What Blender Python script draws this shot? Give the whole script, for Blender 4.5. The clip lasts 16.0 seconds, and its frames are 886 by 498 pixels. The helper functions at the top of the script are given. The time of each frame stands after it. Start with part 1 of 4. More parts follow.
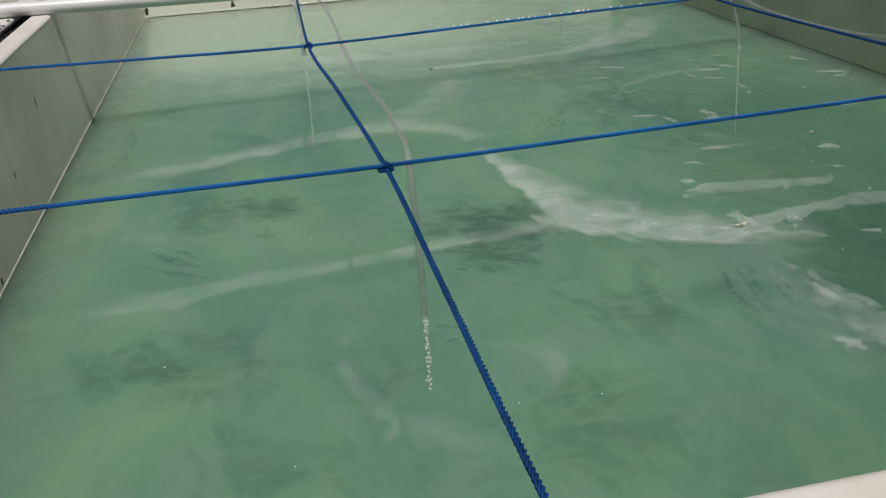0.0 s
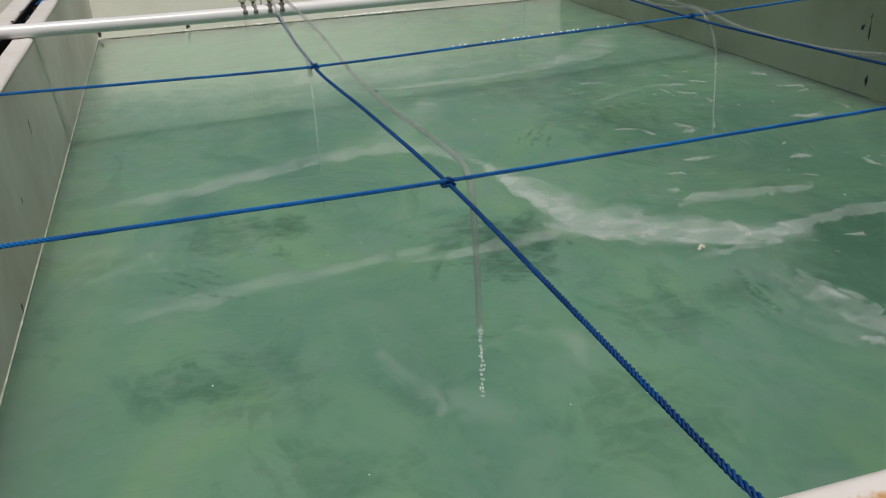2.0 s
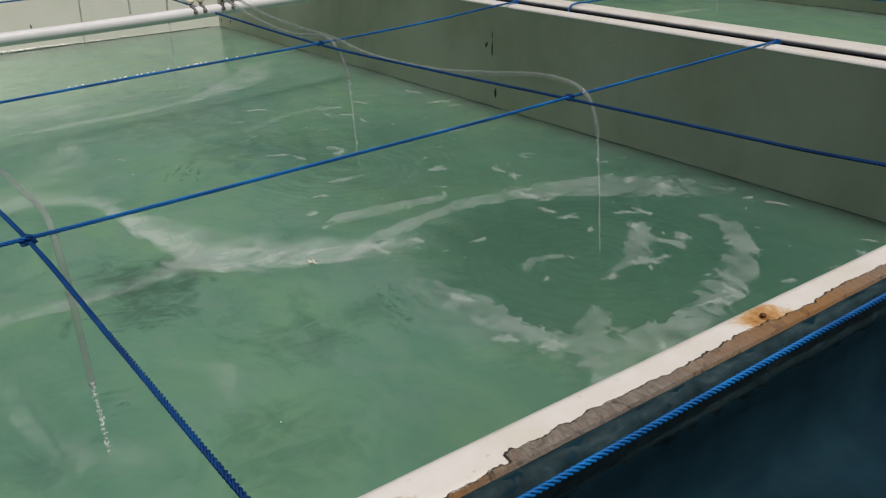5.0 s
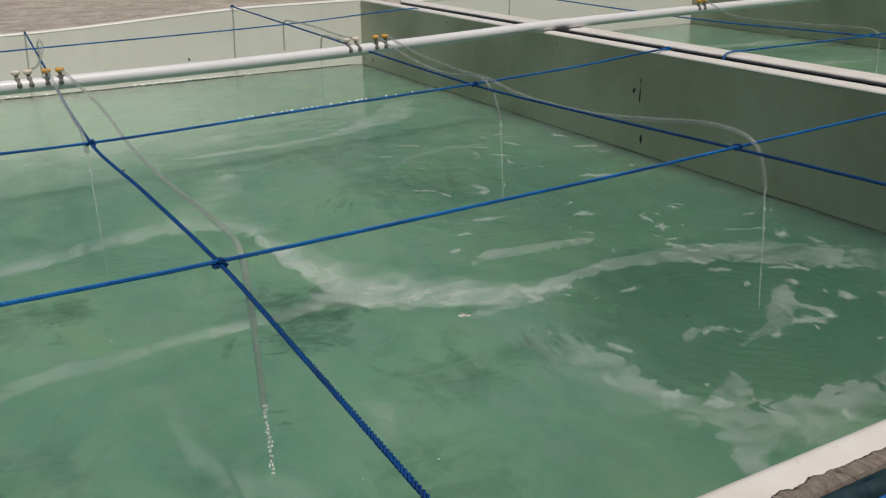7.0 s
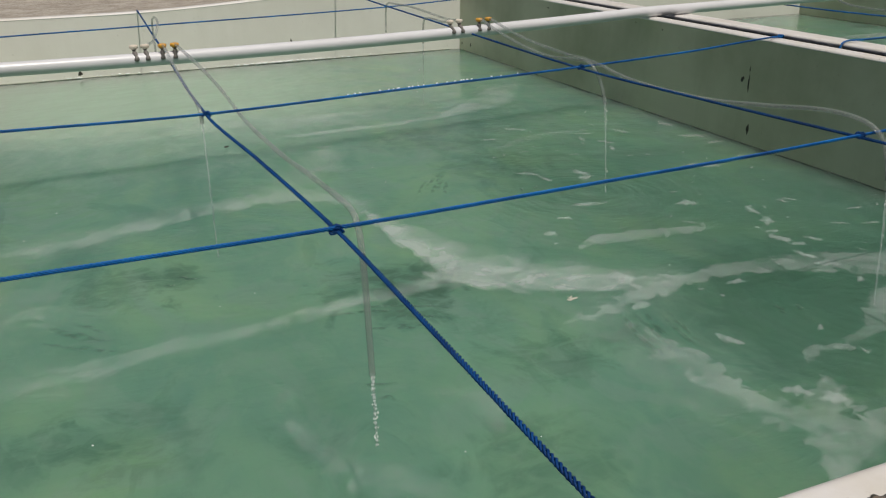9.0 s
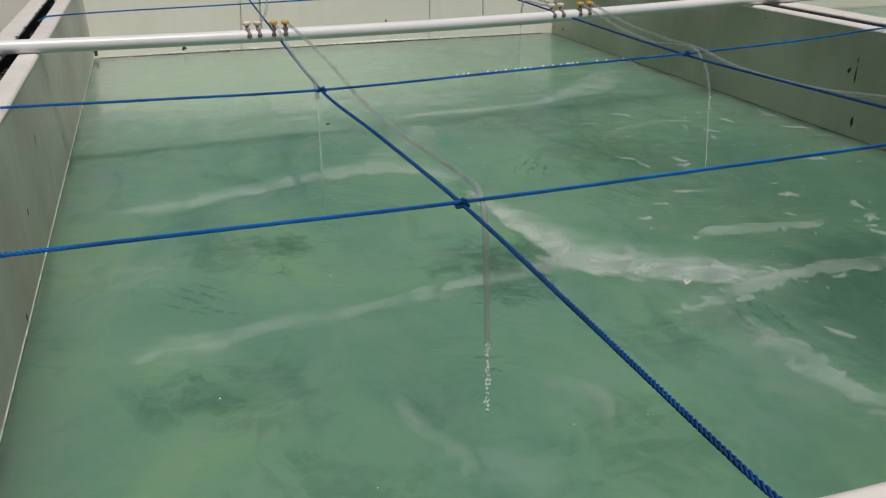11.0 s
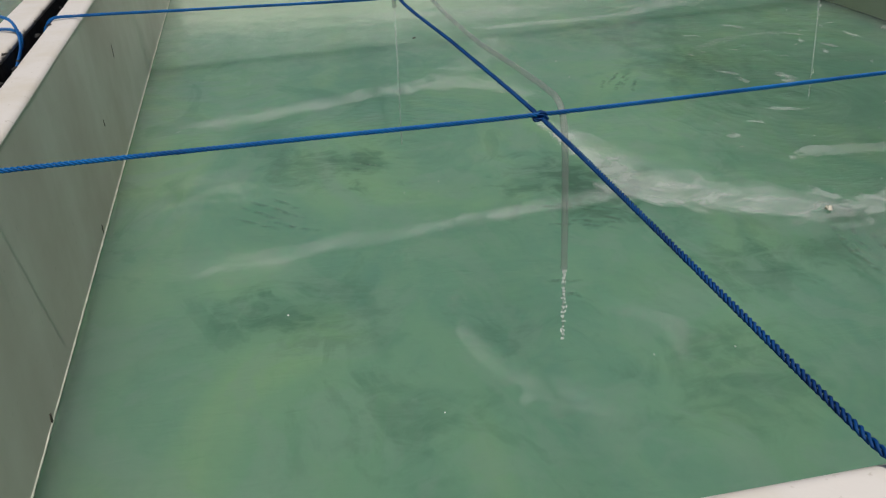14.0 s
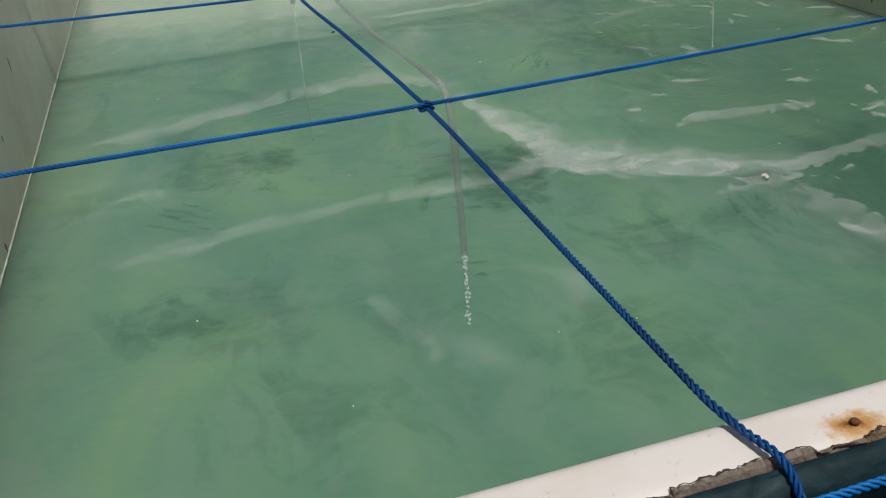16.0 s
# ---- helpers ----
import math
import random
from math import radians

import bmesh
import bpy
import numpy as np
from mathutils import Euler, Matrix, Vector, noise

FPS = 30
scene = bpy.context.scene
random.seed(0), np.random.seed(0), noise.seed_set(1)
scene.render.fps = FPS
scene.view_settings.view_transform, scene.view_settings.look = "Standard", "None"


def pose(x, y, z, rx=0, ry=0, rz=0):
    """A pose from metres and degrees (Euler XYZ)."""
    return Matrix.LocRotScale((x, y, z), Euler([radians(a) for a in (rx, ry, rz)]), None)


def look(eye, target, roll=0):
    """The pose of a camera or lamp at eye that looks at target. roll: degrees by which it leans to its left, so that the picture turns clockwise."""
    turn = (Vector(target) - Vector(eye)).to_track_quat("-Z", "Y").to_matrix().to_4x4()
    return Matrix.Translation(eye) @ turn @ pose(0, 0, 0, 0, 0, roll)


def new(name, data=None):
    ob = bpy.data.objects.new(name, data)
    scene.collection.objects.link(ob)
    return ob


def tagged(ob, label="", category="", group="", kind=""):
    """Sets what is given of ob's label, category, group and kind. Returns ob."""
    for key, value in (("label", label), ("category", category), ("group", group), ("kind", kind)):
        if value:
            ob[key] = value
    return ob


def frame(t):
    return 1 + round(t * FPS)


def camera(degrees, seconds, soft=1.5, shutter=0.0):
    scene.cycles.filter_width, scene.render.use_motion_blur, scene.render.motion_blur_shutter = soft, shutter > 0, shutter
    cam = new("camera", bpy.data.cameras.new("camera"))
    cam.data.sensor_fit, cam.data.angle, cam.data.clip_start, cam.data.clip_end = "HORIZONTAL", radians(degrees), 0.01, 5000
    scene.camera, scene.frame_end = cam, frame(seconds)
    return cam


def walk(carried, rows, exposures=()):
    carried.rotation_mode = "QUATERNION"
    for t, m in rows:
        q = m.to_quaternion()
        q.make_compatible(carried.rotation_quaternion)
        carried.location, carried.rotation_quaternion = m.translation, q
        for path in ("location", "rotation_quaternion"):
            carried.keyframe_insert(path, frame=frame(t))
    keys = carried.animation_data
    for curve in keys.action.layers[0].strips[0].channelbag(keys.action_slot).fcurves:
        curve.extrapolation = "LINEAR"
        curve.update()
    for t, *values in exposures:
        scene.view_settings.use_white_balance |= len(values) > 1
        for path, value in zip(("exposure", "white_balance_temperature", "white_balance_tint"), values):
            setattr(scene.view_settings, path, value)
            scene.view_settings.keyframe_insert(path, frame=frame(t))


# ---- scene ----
cam = camera(53.4, 16.0, soft=1.2)
PATH = [
    (0, (0.651, -0.469, 1.462), (0.989, 1.308, 0.609), -3.1),
    (0.5, (0.62, -0.522, 1.475), (1.008, 1.237, 0.606), -4.3),
    (1, (0.408, -0.493, 1.474), (0.914, 1.245, 0.623), -2.8),
    (1.5, (0.365, -0.491, 1.487), (0.898, 1.242, 0.643), -2.6),
    (2, (0.429, -0.471, 1.488), (0.936, 1.279, 0.663), -2.5),
    (2.5, (0.45, -0.457, 1.474), (0.878, 1.309, 0.638), -2.9),
    (3, (0.46, -0.454, 1.467), (0.862, 1.313, 0.62), -3.0),
    (3.5, (0.465, -0.456, 1.469), (0.945, 1.29, 0.621), -3.2),
    (4, (0.492, -0.481, 1.478), (1.172, 1.201, 0.636), -3.0),
    (4.5, (0.558, -0.522, 1.495), (1.528, 1.021, 0.671), -2.1),
    (4.7, (0.596, -0.553, 1.504), (1.671, 0.927, 0.696), -1.5),
    (6.8, (0.549, -0.503, 1.508), (1.51, 1.102, 0.801), -1.2),
    (7, (0.51, -0.489, 1.507), (1.398, 1.155, 0.794), -1.1),
    (7.5, (0.461, -0.493, 1.506), (1.221, 1.209, 0.781), -0.8),
    (8, (0.462, -0.492, 1.497), (1.189, 1.221, 0.764), -0.8),
    (10.3, (0.451, -0.452, 1.477), (1.151, 1.275, 0.752), -0.7),
    (10.5, (0.433, -0.474, 1.486), (1.103, 1.258, 0.744), -0.6),
    (11, (0.363, -0.495, 1.488), (0.926, 1.266, 0.725), -0.3),
    (11.5, (0.219, -0.549, 1.442), (0.648, 1.232, 0.639), -0.2),
    (12, (0.151, -0.571, 1.42), (0.529, 1.21, 0.591), 0.2),
    (12.5, (0.204, -0.528, 1.442), (0.585, 1.238, 0.585), 0.1),
    (13, (0.295, -0.468, 1.447), (0.665, 1.284, 0.555), -0.7),
    (13.5, (0.367, -0.437, 1.454), (0.729, 1.31, 0.551), -1.2),
    (14, (0.401, -0.429, 1.45), (0.756, 1.309, 0.526), -1.8),
    (14.5, (0.437, -0.429, 1.438), (0.796, 1.301, 0.502), -2.6),
    (15, (0.452, -0.434, 1.444), (0.829, 1.281, 0.488), -3.4),
    (15.5, (0.478, -0.447, 1.455), (0.891, 1.26, 0.5), -3.7),
    (16, (0.478, -0.458, 1.457), (0.94, 1.238, 0.504), -4.2),
]
walk(cam, [(t, look(eye, target, roll)) for t, eye, target, roll in PATH])

# ---- world, sun ----
SUN_FROM = Vector((0.05, -0.40, 1.0)).normalized()
world = bpy.data.worlds.new("world")
scene.world = world
world.use_nodes = True
wn = world.node_tree
sky = wn.nodes.new("ShaderNodeTexSky")
sky.sky_type = "NISHITA"
sky.sun_disc = False
sky.sun_elevation = math.asin(SUN_FROM.z)
sky.sun_rotation = math.atan2(SUN_FROM.x, SUN_FROM.y)
sky.dust_density = 5.0
wn.links.new(sky.outputs[0], wn.nodes["Background"].inputs[0])
wn.nodes["Background"].inputs[1].default_value = 0.062
sun_data = bpy.data.lights.new("sun", "SUN")
sun_data.energy, sun_data.angle, sun_data.color = 4.0, radians(0.6), (1.0, 0.95, 0.87)
sun = new("sun", sun_data)
sun.matrix_world = look(SUN_FROM * 20, (0, 0, 0))
scene.view_settings.exposure = -0.46


# ---- materials ----
class Mat:
    """A node material with short ways to add nodes."""

    def __init__(self, name, rough=0.5, metal=0.0, ior=1.5):
        self.m = bpy.data.materials.new(name)
        self.m.use_nodes = True
        self.t = self.m.node_tree
        self.b = self.t.nodes["Principled BSDF"]
        self.b.inputs["Roughness"].default_value = rough
        self.b.inputs["Metallic"].default_value = metal
        self.b.inputs["IOR"].default_value = ior
        self.geo = self.t.nodes.new("ShaderNodeNewGeometry").outputs["Position"]

    def link(self, a, b):
        self.t.links.new(a, b)

    def noise(self, scale, detail=4.0, rough=0.55, stretch=(1, 1, 1), source=None, shift=(0, 0, 0), warp=0.0):
        mp = self.t.nodes.new("ShaderNodeMapping")
        mp.inputs["Scale"].default_value = stretch
        mp.inputs["Location"].default_value = shift
        self.link(source or self.geo, mp.inputs["Vector"])
        n = self.t.nodes.new("ShaderNodeTexNoise")
        n.inputs["Scale"].default_value = scale
        n.inputs["Detail"].default_value = detail
        n.inputs["Roughness"].default_value = rough
        n.inputs["Distortion"].default_value = warp
        self.link(mp.outputs[0], n.inputs["Vector"])
        return n.outputs["Fac"]

    def ramp(self, fac, *stops):
        r = self.t.nodes.new("ShaderNodeValToRGB")
        e = r.color_ramp.elements
        while len(e) < len(stops):
            e.new(0.5)
        for el, (p, c) in zip(e, stops):
            el.position = p
            el.color = (c, c, c, 1) if isinstance(c, (int, float)) else (*c, 1)
        self.link(fac, r.inputs[0])
        return r.outputs[0]

    def math(self, op, a, b=0.0, clamp=False):
        n = self.t.nodes.new("ShaderNodeMath")
        n.operation, n.use_clamp = op, clamp
        for i, v in enumerate((a, b)):
            if isinstance(v, (int, float)):
                n.inputs[i].default_value = v
            else:
                self.link(v, n.inputs[i])
        return n.outputs[0]

    def mix(self, fac, a, b):
        n = self.t.nodes.new("ShaderNodeMix")
        n.data_type = "RGBA"
        for i, v in ((0, fac), (6, a), (7, b)):
            if isinstance(v, (int, float)):
                n.inputs[i].default_value = v
            elif isinstance(v, tuple):
                n.inputs[i].default_value = (*v, 1)
            else:
                self.link(v, n.inputs[i])
        return n.outputs[2]

    def color(self, c):
        if isinstance(c, tuple):
            self.b.inputs["Base Color"].default_value = (*c, 1)
        else:
            self.link(c, self.b.inputs["Base Color"])
        return self

    def bump(self, height, strength=0.3, distance=0.002):
        n = self.t.nodes.new("ShaderNodeBump")
        n.inputs["Strength"].default_value = strength
        n.inputs["Distance"].default_value = distance
        self.link(height, n.inputs["Height"])
        self.link(n.outputs[0], self.b.inputs["Normal"])
        return self

    def rough(self, v):
        self.link(v, self.b.inputs["Roughness"])
        return self

    def near(self, place, stretch=(1, 1, 1)):
        """Distance from a place, with the axes stretched."""
        s = self.t.nodes.new("ShaderNodeVectorMath")
        s.operation = "SUBTRACT"
        self.link(self.geo, s.inputs[0])
        s.inputs[1].default_value = place
        k = self.t.nodes.new("ShaderNodeVectorMath")
        k.operation = "MULTIPLY"
        self.link(s.outputs[0], k.inputs[0])
        k.inputs[1].default_value = stretch
        d = self.t.nodes.new("ShaderNodeVectorMath")
        d.operation = "LENGTH"
        self.link(k.outputs[0], d.inputs[0])
        return d.outputs["Value"]


WATER = 0.597
JETS = [(0.853, 0.785), (0.752, 1.80), (2.075, 0.86), (1.96, 1.88), (1.97, 3.35)]


def gelcoat(name, base, dirt, dirt_low, streak=0.5):
    m = Mat(name, 0.42)
    big = m.ramp(m.noise(2.2, 5, 0.6), (0.4, 0.0), (0.72, 1.0))
    run = m.ramp(m.noise(9, 5, 0.65, (1.0, 1.0, 0.06)), (0.5, 0.0), (0.78, 1.0))
    spots = m.ramp(m.noise(55, 3, 0.6), (0.66, 0.0), (0.76, 1.0))
    c = m.mix(m.math("MULTIPLY", big, dirt_low), base, dirt)
    c = m.mix(m.math("MULTIPLY", run, streak), c, dirt)
    c = m.mix(m.math("MULTIPLY", spots, 0.22), c, (0.16, 0.14, 0.09))
    m.color(c).rough(m.ramp(big, (0, 0.36), (1, 0.6)))
    return m.bump(m.noise(18, 4), 0.12, 0.004)


wall_mat = gelcoat("stained_gelcoat_wall", (0.60, 0.575, 0.52), (0.39, 0.36, 0.285), 0.5, 0.22).m
# stained gelcoat again, with the right side's olive shade put into the colour
shaded_wall_mat = gelcoat("shaded_olive_gelcoat_wall", (0.52, 0.525, 0.385), (0.29, 0.295, 0.17), 0.6, 0.22).m
# paler copy with less dirt, the back side's sunlight put into the colour
lit_wall_mat = gelcoat("lit_gelcoat_wall", (0.72, 0.70, 0.645), (0.50, 0.475, 0.40), 0.3, 0.15).m
SIDES = (wall_mat, shaded_wall_mat, lit_wall_mat, wall_mat)

RUST = [(0.906, -0.040), (1.447, -0.026), (2.1, -0.05), (-0.038, 0.95), (-0.142, 0.918)]
m = Mat("white_rim_gelcoat", 0.45)
c = m.mix(m.math("MULTIPLY", m.ramp(m.noise(7, 6, 0.65), (0.44, 0.0), (0.72, 1.0)), 0.55), (0.68, 0.655, 0.635), (0.53, 0.48, 0.37))
c = m.mix(m.math("MULTIPLY", m.ramp(m.noise(60, 4, 0.6), (0.64, 0.0), (0.72, 1.0)), 0.5), c, (0.30, 0.25, 0.19))
blot = m.noise(60, 4, 0.7)
for x, y in RUST:
    big = 0.040 if 1.4 < x < 1.5 else 0.024 if y < 0 else 0.014
    d = m.math("ADD", m.near((x, y, 1.0), (0.8, 1.3, 0.7)), m.math("MULTIPLY", m.math("SUBTRACT", blot, 0.5), big * 1.6))
    c = m.mix(m.math("MULTIPLY", m.ramp(d, (0.0, 1.0), (big * 0.55, 0.90), (big, 0.0)), 0.9), c, (0.50, 0.26, 0.045))
    c = m.mix(m.math("MULTIPLY", m.ramp(d, (0.0, 1.0), (big * 0.6, 0.0)), 0.9), c, (0.30, 0.105, 0.016))
    c = m.mix(m.ramp(d, (0.0, 1.0), (big * 0.25, 0.0)), c, (0.07, 0.028, 0.010))
m.color(c).bump(m.noise(40, 5), 0.16, 0.003)
rim_mat = m.m

m = Mat("weathered_plywood_edge", 0.85)
g = m.noise(120, 6, 0.75, (1.4, 0.5, 2.0), warp=0.8)
c = m.ramp(g, (0.2, (0.08, 0.060, 0.048)), (0.5, (0.19, 0.158, 0.132)), (0.8, (0.33, 0.29, 0.255)))
for x, reach in ((0.96, 0.05), (1.50, 0.16)):
    c = m.mix(m.ramp(m.math("ADD", m.near((x, -0.045, 1.0), (0.6, 1, 1)), m.math("MULTIPLY", m.math("SUBTRACT", g, 0.5), 0.05)), (0.005, 0.85), (reach, 0.0)), c, (0.27, 0.125, 0.030))
c = m.mix(m.ramp(m.noise(34, 5, 0.7, (1, 0.6, 1), warp=1.5, shift=(3, 3, 0)), (0.56, 0.0), (0.66, 0.8)), c, (0.035, 0.026, 0.020))
m.color(c).bump(g, 0.8, 0.004)
ply_mat = m.m

m = Mat("dark_teal_lining", 0.5)
g = m.noise(26, 6, 0.65, (0.5, 1, 1.6), warp=1.2)
m.color(m.ramp(g, (0.3, (0.002, 0.004, 0.006)), (0.55, (0.004, 0.011, 0.016)), (0.8, (0.012, 0.03, 0.036)))).bump(g, 0.5, 0.006)
lining_mat = m.m

m = Mat("navy_tarpaulin", 0.42)
g = m.noise(9, 5, 0.6)
m.color(m.ramp(g, (0.3, (0.004, 0.015, 0.024)), (0.7, (0.009, 0.030, 0.045)))).bump(m.noise(22, 6, 0.65, (0.45, 1, 1), warp=1.0), 0.25, 0.005)
m.b.inputs["Specular IOR Level"].default_value = 0.07
tarp_mat = m.m

m = Mat("black_gap_sealant", 0.7)
m.color(m.ramp(m.noise(80, 5), (0.3, (0.006, 0.006, 0.006)), (0.8, (0.05, 0.048, 0.044)))).bump(m.noise(90, 4), 0.6, 0.003)
sealant_mat = m.m

m = Mat("sandy_ground", 0.95)
g = m.noise(2.2, 8, 0.7, warp=0.6)
f = m.noise(30, 6, 0.75)
c = m.mix(m.ramp(g, (0.35, 0.0), (0.65, 1.0)), (0.27, 0.235, 0.19), (0.50, 0.455, 0.395))
c = m.mix(m.ramp(f, (0.50, 0.0), (0.68, 0.85)), c, (0.115, 0.092, 0.066))
c = m.mix(m.ramp(m.noise(9, 5, 0.7, shift=(4, 0, 0)), (0.54, 0.0), (0.68, 0.6)), c, (0.16, 0.13, 0.095))
m.color(c).bump(f, 0.8, 0.02)
ground_mat = m.m

# turbid green water: cloudy colour below, a clear wet skin above
m = Mat("turbid_green_water", 0.025, ior=1.33)
cloud = m.noise(2.7, 4, 0.5, (1, 0.62, 1), warp=0.9)
fine = m.noise(10.0, 4, 0.55, (1, 0.6, 1), warp=0.9, shift=(3, 1, 0))
grain = m.noise(26, 4, 0.6, (1, 0.7, 1), warp=0.9, shift=(1, 8, 0))
dark = m.noise(4.2, 4, 0.6, (1, 0.6, 1), warp=1.4, shift=(7.3, 2.1, 0))
milk = m.noise(3.6, 5, 0.55, (1, 0.7, 1), warp=2.2, shift=(11.0, 4.0, 0))
c = m.ramp(cloud, (0.30, (0.108, 0.226, 0.166)), (0.5, (0.124, 0.250, 0.170)), (0.68, (0.160, 0.292, 0.172)))
c = m.mix(m.ramp(fine, (0.44, 0.0), (0.72, 0.30)), c, (0.172, 0.300, 0.190))
c = m.mix(m.ramp(milk, (0.50, 0.0), (0.56, 0.34), (0.70, 0.50)), c, (0.160, 0.262, 0.204))
c = m.mix(m.ramp(grain, (0.52, 0.0), (0.74, 0.16)), c, (0.082, 0.174, 0.122))
c = m.mix(m.ramp(dark, (0.57, 0.0), (0.63, 0.24), (0.75, 0.36)), c, (0.074, 0.164, 0.108))
# milkier far water, with the sunlit back wall's reflection put into the colour
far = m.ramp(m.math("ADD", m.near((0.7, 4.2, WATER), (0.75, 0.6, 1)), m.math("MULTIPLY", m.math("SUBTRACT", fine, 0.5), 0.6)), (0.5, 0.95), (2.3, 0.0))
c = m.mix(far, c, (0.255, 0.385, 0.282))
# clear dark water the jets keep film-free, plus the shaded wall's reflection painted in
wave = m.math("MULTIPLY", m.math("SUBTRACT", fine, 0.5), 0.26)
wave = m.math("ADD", wave, m.math("MULTIPLY", m.math("SUBTRACT", grain, 0.5), 0.10))
for x, y, sx, sy, inner, r, k in ((2.40, 1.50, 0.95, 0.60, 0.24, 0.92, 0.60), (2.10, 0.80, 1.0, 1.0, 0.38, 0.55, 0.70), (2.62, 0.6, 1.0, 0.6, 0.28, 0.60, 0.7), (1.50, 0.42, 0.8, 1.0, 0.10, 0.42, 0.32)):
    d = m.math("ADD", m.near((x, y, WATER), (sx, sy, 1)), wave)
    c = m.mix(m.ramp(d, (inner, k), (r, 0.0)), c, (0.046, 0.118, 0.082))
# dark ripple reflections painted into the colour, broken up by noise lines
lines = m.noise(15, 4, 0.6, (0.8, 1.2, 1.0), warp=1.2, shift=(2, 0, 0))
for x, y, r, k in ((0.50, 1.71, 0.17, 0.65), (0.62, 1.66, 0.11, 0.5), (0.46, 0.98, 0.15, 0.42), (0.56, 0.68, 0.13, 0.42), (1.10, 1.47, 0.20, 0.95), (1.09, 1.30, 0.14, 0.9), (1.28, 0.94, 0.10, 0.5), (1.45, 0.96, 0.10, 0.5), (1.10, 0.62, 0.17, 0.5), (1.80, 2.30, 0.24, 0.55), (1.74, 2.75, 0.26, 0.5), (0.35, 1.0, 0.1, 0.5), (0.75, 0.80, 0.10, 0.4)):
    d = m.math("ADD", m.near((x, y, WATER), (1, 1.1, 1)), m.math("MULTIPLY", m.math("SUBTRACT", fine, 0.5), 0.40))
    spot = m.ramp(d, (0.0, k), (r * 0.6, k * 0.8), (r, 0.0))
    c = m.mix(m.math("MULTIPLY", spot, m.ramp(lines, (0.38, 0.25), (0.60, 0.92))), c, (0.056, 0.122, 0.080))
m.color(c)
swell = m.noise(5.5, 3, 0.5, (1.0, 1.5, 1.0), warp=0.5)
chop = m.noise(24, 3, 0.5, (0.7, 1.9, 1.0), warp=0.8)
calm = m.ramp(m.noise(1.9, 2, 0.5, shift=(2.2, 5.0, 0)), (0.42, 0.08), (0.60, 1.0))
h = m.math("ADD", m.math("MULTIPLY", swell, 0.9), m.math("MULTIPLY", m.math("MULTIPLY", chop, 0.50), calm))
brisk = m.noise(36, 3, 0.55, (0.5, 1.7, 1.0), warp=0.8, shift=(4, 4, 0))
there = m.ramp(m.math("ADD", m.near((1.75, 2.95, WATER), (0.8, 0.9, 1)), m.math("MULTIPLY", m.math("SUBTRACT", fine, 0.5), 0.5)), (0.25, 0.75), (0.9, 0.0))
h = m.math("ADD", h, m.math("MULTIPLY", brisk, there))
for i, (x, y) in enumerate(JETS):
    d = m.math("ADD", m.near((x, y, WATER)), m.math("MULTIPLY", fine, 0.10))
    ring = m.math("SINE", m.math("MULTIPLY", d, 170.0))
    fall = m.ramp(d, (0.0, 0.0), (0.06, 0.22), (0.16, 0.14), (0.5, 0.05), (0.8, 0.0))
    h = m.math("ADD", h, m.math("MULTIPLY", ring, m.math("MULTIPLY", fall, chop)))
m.bump(h, 0.20, 0.012)
m.b.inputs["Subsurface Weight"].default_value = 1.0
m.b.inputs["Subsurface Radius"].default_value = (0.8, 1.0, 0.85)
m.b.inputs["Subsurface Scale"].default_value = 1.8
water_mat = m.m
# the left tank's dark reflection put into a darker water colour
m = Mat("darker_tank_water", 0.025, ior=1.33)
m.color(m.ramp(m.noise(6, 5, 0.6, (1, 0.5, 1), warp=0.6), (0.3, (0.048, 0.092, 0.072)), (0.7, (0.085, 0.145, 0.110))))
m.bump(m.noise(16, 3, 0.5, (0.8, 1.6, 1)), 0.15, 0.01)
m.b.inputs["Subsurface Weight"].default_value = 1.0
m.b.inputs["Subsurface Scale"].default_value = 2.0
dark_water_mat = m.m


def foam_material(name, cover, lo, hi, scale, amp, warp=0.8, edge=2.0):
    """Scum whose cover thins out towards the sides of its strip."""
    m = Mat(name, 0.6)
    uv = m.t.nodes.new("ShaderNodeUVMap").outputs[0]
    sep = m.t.nodes.new("ShaderNodeSeparateXYZ")
    m.link(uv, sep.inputs[0])
    body = m.math("MINIMUM", m.math("MULTIPLY", m.math("SUBTRACT", 1.0, sep.outputs[0]), 0.62), m.math("MULTIPLY", m.math("ADD", 1.0, sep.outputs[0]), edge))
    body = m.math("SUBTRACT", body, sep.outputs[1])
    tc = m.t.nodes.new("ShaderNodeTexCoord").outputs["Object"]
    n1 = m.noise(scale, 4, 0.55, source=tc, warp=warp)
    n2 = m.noise(scale * 6, 4, 0.6, source=tc)
    k = m.math("ADD", body, m.math("MULTIPLY", m.math("SUBTRACT", n1, 0.5), amp))
    k = m.math("ADD", k, m.math("MULTIPLY", m.math("SUBTRACT", n2, 0.5), 0.16))
    a = m.math("MULTIPLY", m.ramp(k, (lo, 0.0), (hi, 1.0)), cover)
    m.color(m.mix(n2, (0.58, 0.63, 0.62), (0.72, 0.75, 0.75)))
    m.link(a, m.b.inputs["Alpha"])
    return m.m


